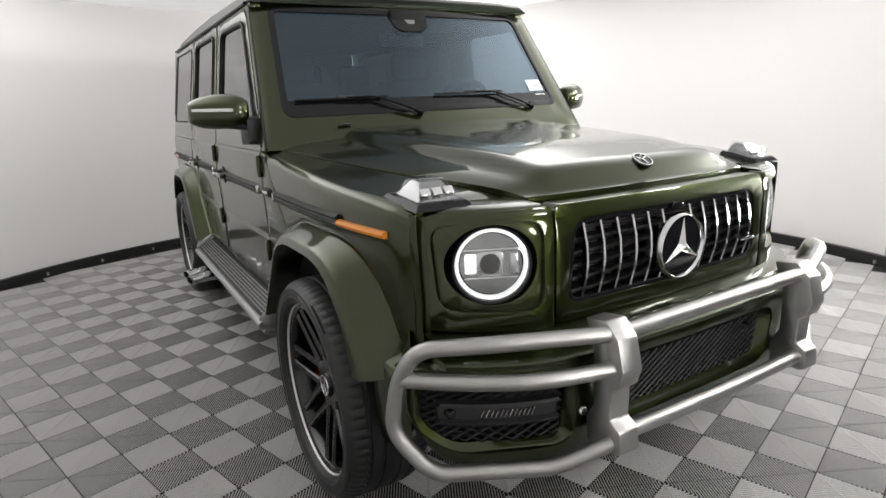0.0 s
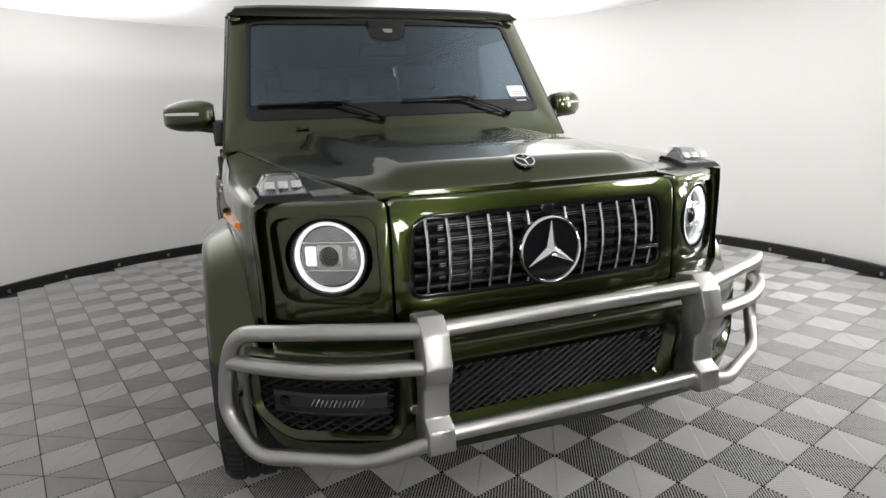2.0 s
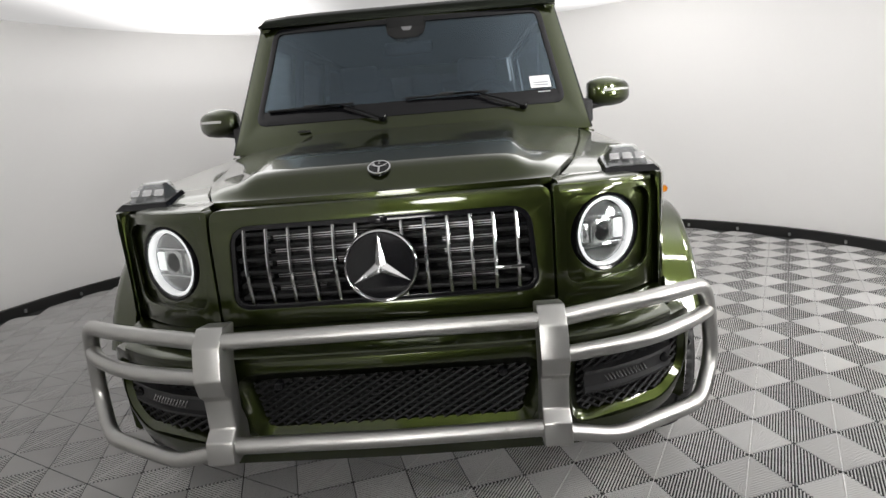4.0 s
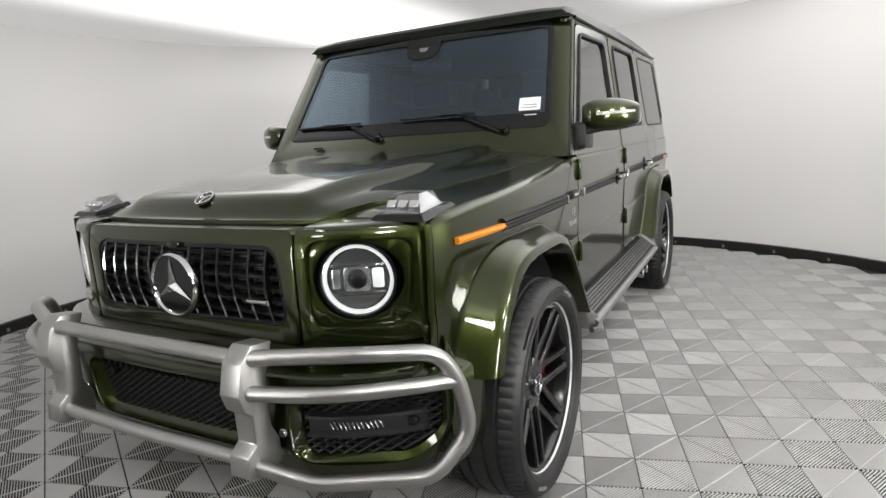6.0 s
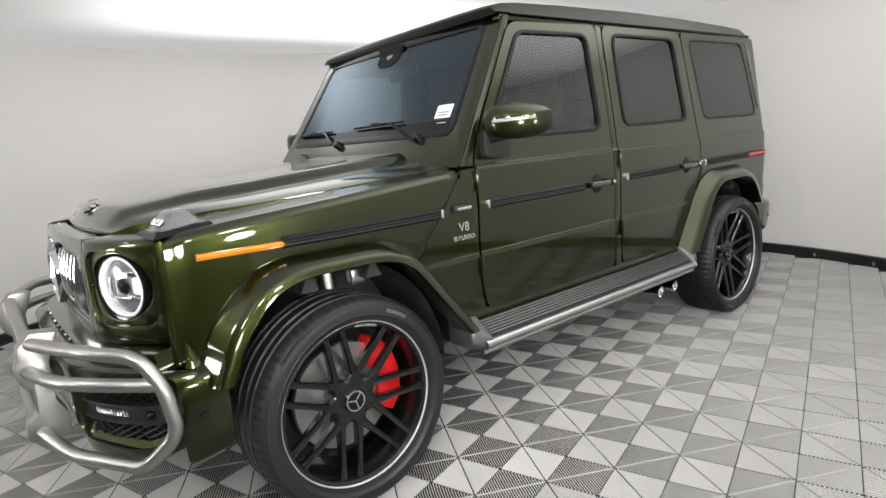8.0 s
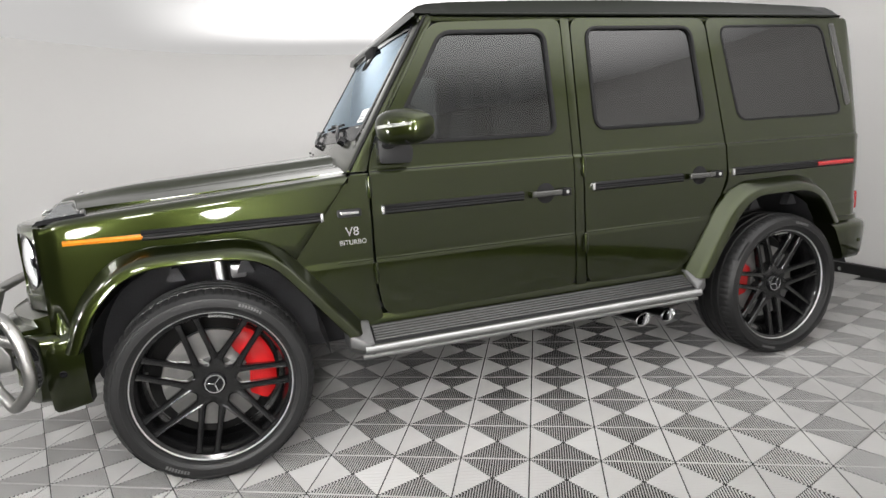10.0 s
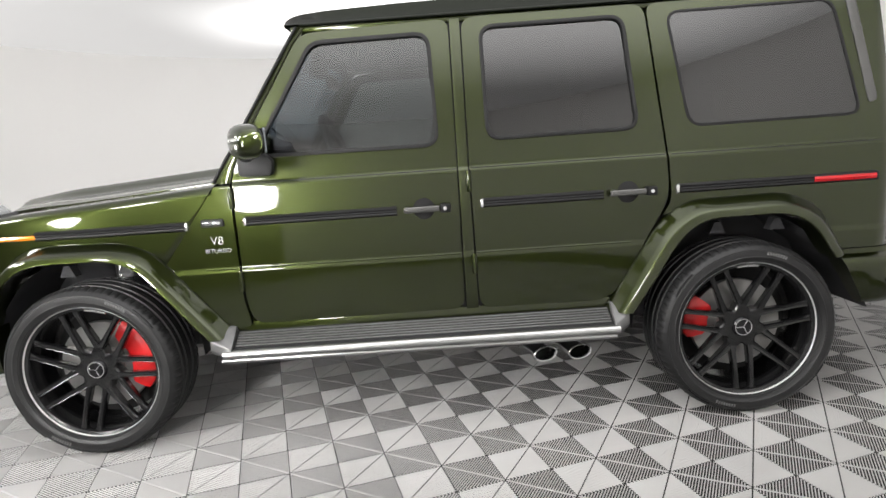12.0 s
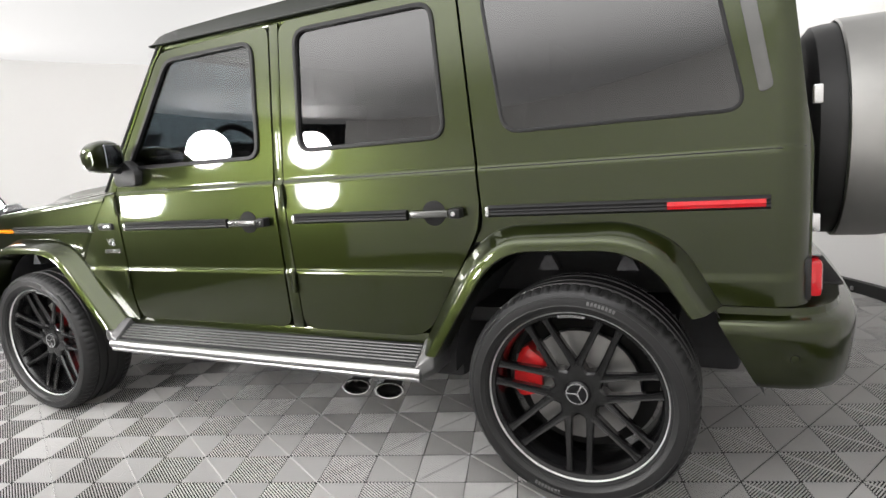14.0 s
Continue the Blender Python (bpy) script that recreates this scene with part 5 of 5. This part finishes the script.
def tyre_bm():
    prof = [(0.300, 0.118), (0.305, 0.128), (0.309, 0.1285), (0.311, 0.133), (0.322, 0.1385), (0.3235, 0.1405), (0.327, 0.1415), (0.329, 0.1400), (0.345, 0.1415), (0.352, 0.1400), (0.3535, 0.1425), (0.358, 0.1415), (0.3595, 0.1385), (0.368, 0.131), (0.3755, 0.122), (0.382, 0.105)]
    groove = []
    for a in (0.075, 0.03, -0.03, -0.075):
        groove += [(0.386, a + 0.008), (0.379, a + 0.005), (0.379, a - 0.005), (0.386, a - 0.008)]
    back = [(r, -a) for r, a in reversed(prof)]
    bm = lathe(prof + groove + back, 288, "y", closed=True)
    # cross cuts through both shoulders of the tread
    for v in bm.verts:
        r = math.hypot(v.co.x, v.co.z)
        k = round(math.atan2(v.co.z, v.co.x) / (2 * math.pi / 288))
        if k % 4 == 0 and r > 0.374 and abs(v.co.y) > 0.078:
            f = (r - 0.005) / r
            v.co.x, v.co.z = v.co.x * f, v.co.z * f
    return bm


def wheel_meshes():
    """Meshes of one wheel, outer face towards +y."""
    m = {}
    root = new("tmp")
    # barrel and twin spokes
    bm = lathe([(0.2955, 0.110), (0.287, 0.09), (0.278, 0.0), (0.285, -0.1), (0.296, -0.115), (0.29, -0.12), (0.272, -0.1), (0.268, 0.0), (0.274, 0.085), (0.283, 0.104)], 64, "y", closed=True)
    hub = lathe([(0.0, 0.066), (0.05, 0.067), (0.07, 0.067), (0.088, 0.066), (0.096, 0.060), (0.097, 0.048), (0.094, 0.01), (0.0, 0.01)], 112, "y")
    for v in hub.verts:
        r = math.hypot(v.co.x, v.co.z)
        if r > 0.06:
            # the web reaches further out between the pairs of spokes than within a pair
            f = (r - 0.016 * math.cos(7 * math.atan2(v.co.z, v.co.x)) + 0.002) / r
            v.co.x, v.co.z = v.co.x * f, v.co.z * f
    m["hub"] = (hub, RIM, "")
    rings = []
    for a in frange(-0.16, 0.16, 7):
        a += math.pi
        rings.append([(r * math.cos(a), y, r * math.sin(a)) for r, y in ((0.277, 0.098), (0.277, 0.1045), (0.288, 0.1095), (0.288, 0.102))])
    m["rim_plate"] = (loft(rings), SILVER, "narrow silver plate on the rim")
    m["wheel"] = (bm, RIM, "")
    for nm, sg in (("spoke", 1), ("spoke_twin", -1)):
        rings = []
        for r, off, w, y, d in ((0.06, 0.0405, 0.017, 0.062, 0.034), (0.09, 0.0400, 0.0165, 0.068, 0.037), (0.12, 0.039, 0.0142, 0.0735, 0.037), (0.16, 0.038, 0.0125, 0.081, 0.035), (0.21, 0.0365, 0.0118, 0.090, 0.032), (0.255, 0.0355, 0.0118, 0.098, 0.03), (0.277, 0.0355, 0.016, 0.1015, 0.03)):
            rings.append([(r, y + dy * d, off * sg * 0.95 + dw * w * 0.98) for dw, dy in ((-0.8, -1), (-1, -0.2), (-0.7, 0), (-0.3, -0.06), (0.3, -0.06), (0.7, 0), (1, -0.2), (0.8, -1))])
        m[nm] = (loft(rings), RIM, "")
    m["rim_lip"] = (lathe([(0.2955, 0.106), (0.2962, 0.1145), (0.2983, 0.1175), (0.3003, 0.1155), (0.301, 0.104), (0.296, 0.1)], 72, "y", closed=True), LIP, "bright machined rim lip")
    m["tyre"] = (tyre_bm(), TYRE, "black low-profile tyre")
    bm = lathe([(0.0, 0.078), (0.036, 0.078), (0.042, 0.074), (0.046, 0.066), (0.050, 0.066), (0.052, 0.058), (0.0, 0.05)], 36, "y")
    m["hub_cap"] = (bm, GLOSS_BLACK, "gloss black hub cap")
    bm = lathe([(0.0335, 0.0805), (0.0375, 0.0805), (0.0385, 0.077), (0.0325, 0.077)], 36, "y", closed=True)
    for k in range(3):
        box((0.0, 0.0795, 0.016), (0.005, 0.003, 0.034), 0.0012, bm=bm)
        bmesh.ops.rotate(bm, cent=(0, 0, 0), matrix=Matrix.Rotation(radians(120), 3, "Y"), verts=bm.verts[:])
    m["cap_ring"] = (bm, CHROME, "bright ring")
    bm = lathe([(0.08, 0.0), (0.198, 0.0), (0.2, -0.004), (0.2, -0.026), (0.198, -0.03), (0.08, -0.03)], 56, "y", closed=True)
    lathe([(0.0, 0.02), (0.08, 0.02), (0.09, 0.0), (0.09, -0.03), (0.0, -0.03)], 32, "y", bm=bm)
    m["brake_disc"] = (bm, STEEL, "grey steel brake disc")
    bm = lathe([(0.0, -0.06), (0.255, -0.06), (0.255, -0.075), (0.0, -0.075)], 40, "y")
    m["brake_shield"] = (bm, DARK, "dark backing")
    # plain bars where the maker's name stands on the tyre
    bm = bmesh.new()
    for k in range(8):
        th = 3.33 + k * 0.034
        box((0.343 * math.cos(th), 0.1415, 0.343 * math.sin(th)), (0.008, 0.003, 0.013), 0.001, bm=bm, rot=Matrix.Rotation(-th + math.pi / 2, 4, "Y"))
    m["sidewall_bar"] = (bm, LETTER, "grey raised bars")
    rings = []
    for a in frange(0.5, 0.82, 7):
        rings.append([(r * math.cos(a), y, r * math.sin(a)) for r, y in ((0.361, 0.132), (0.362, 0.1385), (0.367, 0.1375), (0.368, 0.13))])
    m["sidewall_rib"] = (loft(rings), SEAL, "raised rib")
    out = {}
    for k, (bm, material, label) in m.items():
        ob = finish(k, bm, material, sharp=32)
        out[k] = (ob.data, label)
        bpy.data.objects.remove(ob)
    bpy.data.objects.remove(root)
    return out


def caliper_mesh(big):
    """Curved red caliper that grips the disc's edge."""
    rings = []
    span = 0.80 if big else 0.44
    for t in frange(-span, span, 9):
        r0, r1 = 0.135, 0.24
        if abs(t) > span * 0.85:
            r0, r1 = 0.15, 0.228
        c, s = math.cos(t), math.sin(t)
        ys = 0.028
        rings.append([(r * c, y, r * s) for r, y in ((r0, -0.045), (r0, ys - 0.008), (r0 + 0.012, ys), (r1 - 0.02, ys), (r1, ys - 0.014), (r1, -0.045))])
    return finish("caliper", loft(rings), RED, sharp=40)


wm = wheel_meshes()
cal = {}
for big in (True, False):
    o = caliper_mesh(big)
    cal[big] = o.data
    bpy.data.objects.remove(o)


def add_wheel(x, s, spin):
    front = x > 0
    w = new("wheel", wm["wheel"][0])
    w.parent = car
    w["label"] = "satin black twin-spoke wheel"
    w.matrix_local = pose(x, s * 0.832, RW - 0.002, 0, 0, 0 if s > 0 else 180) @ pose(0, 0, 0, 0, spin, 0)
    for k, (me, label) in wm.items():
        times = 0 if k == "wheel" else {"spoke": 7, "spoke_twin": 7, "sidewall_bar": 2, "sidewall_rib": 4}.get(k, 1)
        for j in range(times):
            o = new("spoke" if k.startswith("spoke") else k, me)
            o.parent = w
            o.matrix_local = Matrix.Rotation(2 * math.pi * j / times, 4, "Y")
            if label:
                o["label"] = label
    c = new("caliper", cal[front])
    c.parent = w
    c["label"] = "bright red brake caliper"
    # front calipers sit behind the axle, rear ones ahead of it
    fwd = -1 if front else 1
    ang = 0 if fwd * s > 0 else 180
    c.matrix_local = pose(0, 0, 0, 0, -spin, 0) @ pose(0, 0, 0, 0, ang + (14 if front else -12) * s, 0)
    return w


add_wheel(1.44, 1, 78)
add_wheel(1.44, -1, 98)
add_wheel(-1.44, 1, 90)
add_wheel(-1.44, -1, 12)


# ---- cabin ----
part("cabin_floor", box((-0.5, 0, 0.60), (2.5, 1.5, 0.06), 0.01), LEATHER, car, "black cabin floor")
part("headliner", box((-0.78, 0, 1.795), (2.3, 1.42, 0.02), 0.006), LINING, car, "grey headliner")
rings = []
for y in frange(-0.74, 0.74, 13):
    k = 0.02 * math.cos(y * 4)
    rings.append([(0.78, y, 0.75), (0.79, y, 1.20), (0.70, y, 1.235 + k), (0.52, y, 1.215 + k), (0.44, y, 1.16), (0.45, y, 1.0), (0.55, y, 0.75)])
dash = part("dashboard", loft(rings), LEATHER, car, "black leather dashboard", sharp=50)
part("display", box((0.49, 0.1, 1.24), (0.02, 0.62, 0.1), 0.01, rot=pose(0, 0, 0, 0, -12, 0)), GLOSS_BLACK, dash, "wide black display")
bm = bmesh.new()
n, k = 36, 10
rs = []
for i in range(n):
    th = 2 * math.pi * i / n
    rs.append([(0.018 * math.sin(2 * math.pi * j / k), (0.178 + 0.016 * math.cos(2 * math.pi * j / k)) * math.cos(th), (0.178 + 0.016 * math.cos(2 * math.pi * j / k)) * math.sin(th)) for j in range(k)])
rs.append(rs[0])
bm = loft(rs, caps=False)
bmesh.ops.remove_doubles(bm, verts=bm.verts[:], dist=1e-5)
box((0.02, 0, 0), (0.05, 0.12, 0.09), 0.02, bm=bm)
for a in (0, 180, 270):
    box((0.01, 0.11 * math.cos(radians(a)), 0.11 * math.sin(radians(a))), (0.015, 0.13 if a != 270 else 0.03, 0.03 if a != 270 else 0.13), 0.005, bm=bm)
wh = part("steering_wheel", bm, LEATHER, car, "black leather steering wheel", turn=pose(0.35, 0.40, 1.275, 0, 22, 0))
part("column", tube([(0.37, 0.40, 1.265), (0.55, 0.40, 1.17)], 0.035, 12), LEATHER, wh, "black steering column")


def seat(x, y):
    base = part("seat", box((x, y, 0.80), (0.52, 0.5, 0.16), 0.05, 3), LEATHER, car, "black leather seat")
    back = [[(x - 0.22 - 0.14 * t + dx, y + dy * (0.25 - 0.03 * t), 0.85 + 0.62 * t) for dx, dy in ((0.06, -1), (0.09, -0.6), (0.07, 0), (0.09, 0.6), (0.06, 1), (-0.05, 0.9), (-0.06, 0), (-0.05, -0.9))] for t in frange(0, 1, 6)]
    part("backrest", loft(back), LEATHER, base, "upright backrest", sharp=60)
    part("headrest", box((x - 0.36, y, 1.56), (0.09, 0.25, 0.16), 0.035, 3), LEATHER, base, "rounded headrest")


for x, ys in ((0.12, (0.38, -0.38)), (-0.85, (0.40, 0.0, -0.40))):
    for y in ys:
        seat(x, y)
part("glass_patch", skin(rpoly([(-0.105, 1.775), (0.105, 1.775), (0.095, 1.705), (0.055, 1.682), (-0.055, 1.682), (-0.095, 1.705)], 0.015, 3), [], lambda u, v: (screen(u, v)[0] + 0.0005, u, v), BACK, 0.002, 0), DARK, sf, "black patch on the glass")
part("camera_window", skin(rpoly([(-0.03, 1.748), (0.035, 1.748), (0.025, 1.72), (-0.012, 1.72)], 0.006, 2), [], lambda u, v: (screen(u, v)[0] + 0.002, u, v), BACK, 0.002, 0), BOWL, sf, "grey camera window")
rv = part("sensor_housing", prism(rpoly([(-0.10, 1.79), (0.10, 1.79), (0.085, 1.70), (0.05, 1.675), (-0.05, 1.675), (-0.085, 1.70)], 0.012, 3), "x", 0.455, 0.505, 0.008), DARK, car, "black sensor housing behind the windscreen")
part("mirror_arm", tube([(0.47, 0.0, 1.71), (0.43, 0.0, 1.67)], 0.012, 8), BLACK, rv, "black arm")
part("inner_mirror", box((0.42, 0.0, 1.645), (0.035, 0.26, 0.07), 0.02, 3), BLACK, rv, "black rear-view mirror")


# ---- floor tiles ----
UX, UY = 0.1296, 0.2434
OX, OY = -0.1099, -0.0071
P = math.hypot(UX, UY)
TURN = math.atan2(UY, UX)


def tile_bars():
    """Ribs of one square tile; its seam runs along the local x axis."""
    n = 28
    out = []
    for i in range(n):
        s = -P / 2 + (i + 0.5) * P / n
        half = P / 2 - abs(s) - 0.0035
        if half < 0.006:
            continue
        w = P / n * 0.1
        for a, b in ((0.0025, half), (-half, -0.0025)):
            out.append((s - w, s + w, a, b))
    return out


BARS = tile_bars()


SEAM_BAR = [(-P / 2 + 0.004, P / 2 - 0.004, -0.0016, 0.0016)]


def tile_geometry(verts, faces, ox, oy, th, seam):
    """Ribs of a tile; the dark tiles have a rib along their seam as well."""
    c, s = math.cos(th), math.sin(th)
    for x0, x1, y0, y1 in BARS + (SEAM_BAR if seam else []):
        k = len(verts)
        f = 0.0 if x1 - x0 > 0.1 else 0.001
        for x, y, z in ((x0, y0, 0.0), (x1, y0, 0.0), (x1, y1, 0.0), (x0, y1, 0.0), (x0 - f, y0, -0.0046), (x1 + f, y0, -0.0046), (x1 + f, y1, -0.0046), (x0 - f, y1, -0.0046)):
            verts.append((ox + x * c - y * s, oy + x * s + y * c, z))
        faces += [(k, k + 1, k + 2, k + 3), (k, k + 3, k + 7, k + 4), (k + 1, k + 5, k + 6, k + 2), (k, k + 4, k + 5, k + 1), (k + 3, k + 2, k + 6, k + 7)]


meshes = []
for seam in (False, True):
    v, f = [], []
    tile_geometry(v, f, 0, 0, 0, seam)
    me = bpy.data.meshes.new("floor_tile")
    me.from_pydata(v, [], f)
    me.materials.append(TILE)
    meshes.append(me)

near, rest = [], ([], [])
e1, e2 = ((UX + UY) / 2, (UY - UX) / 2), ((UX - UY) / 2, (UY + UX) / 2)
for m in range(-34, 35):
    for n in range(-34, 35):
        x = OX + (m + 0.5) * e1[0] + (n + 0.5) * e2[0]
        y = OY + (m + 0.5) * e1[1] + (n + 0.5) * e2[1]
        d = math.hypot(x - CX, y - CY)
        if d > R_TABLE - 0.02:
            continue
        odd = (m + n) % 2
        az = math.degrees(math.atan2(y - CY, x - CX))
        if d > 1.25 and -15 < az < 130 and (y > 0.95 or x > 2.1):
            near.append((abs(d - 2.3), x, y, odd))
        else:
            rest[odd].append((x, y))
near.sort()
for i, (_, x, y, odd) in enumerate(near):
    if i >= 300:
        rest[odd].append((x, y))
        continue
    ob = new("floor_tile", meshes[odd])
    ob.parent = floor
    ob.matrix_local = Matrix.Translation((x, y, 0)) @ Matrix.Rotation(TURN + (math.pi / 2 if odd else 0), 4, "Z")
for odd in (0, 1):
    v, f = [], []
    for x, y in rest[odd]:
        tile_geometry(v, f, x, y, TURN + (math.pi / 2 if odd else 0), odd == 1)
    me = bpy.data.meshes.new("floor_tiles_far")
    me.from_pydata(v, [], f)
    me.materials.append(TILE)
    ob = new("floor_tiles_far", me)
    ob.parent = floor
    tagged(ob, kind="stuff")
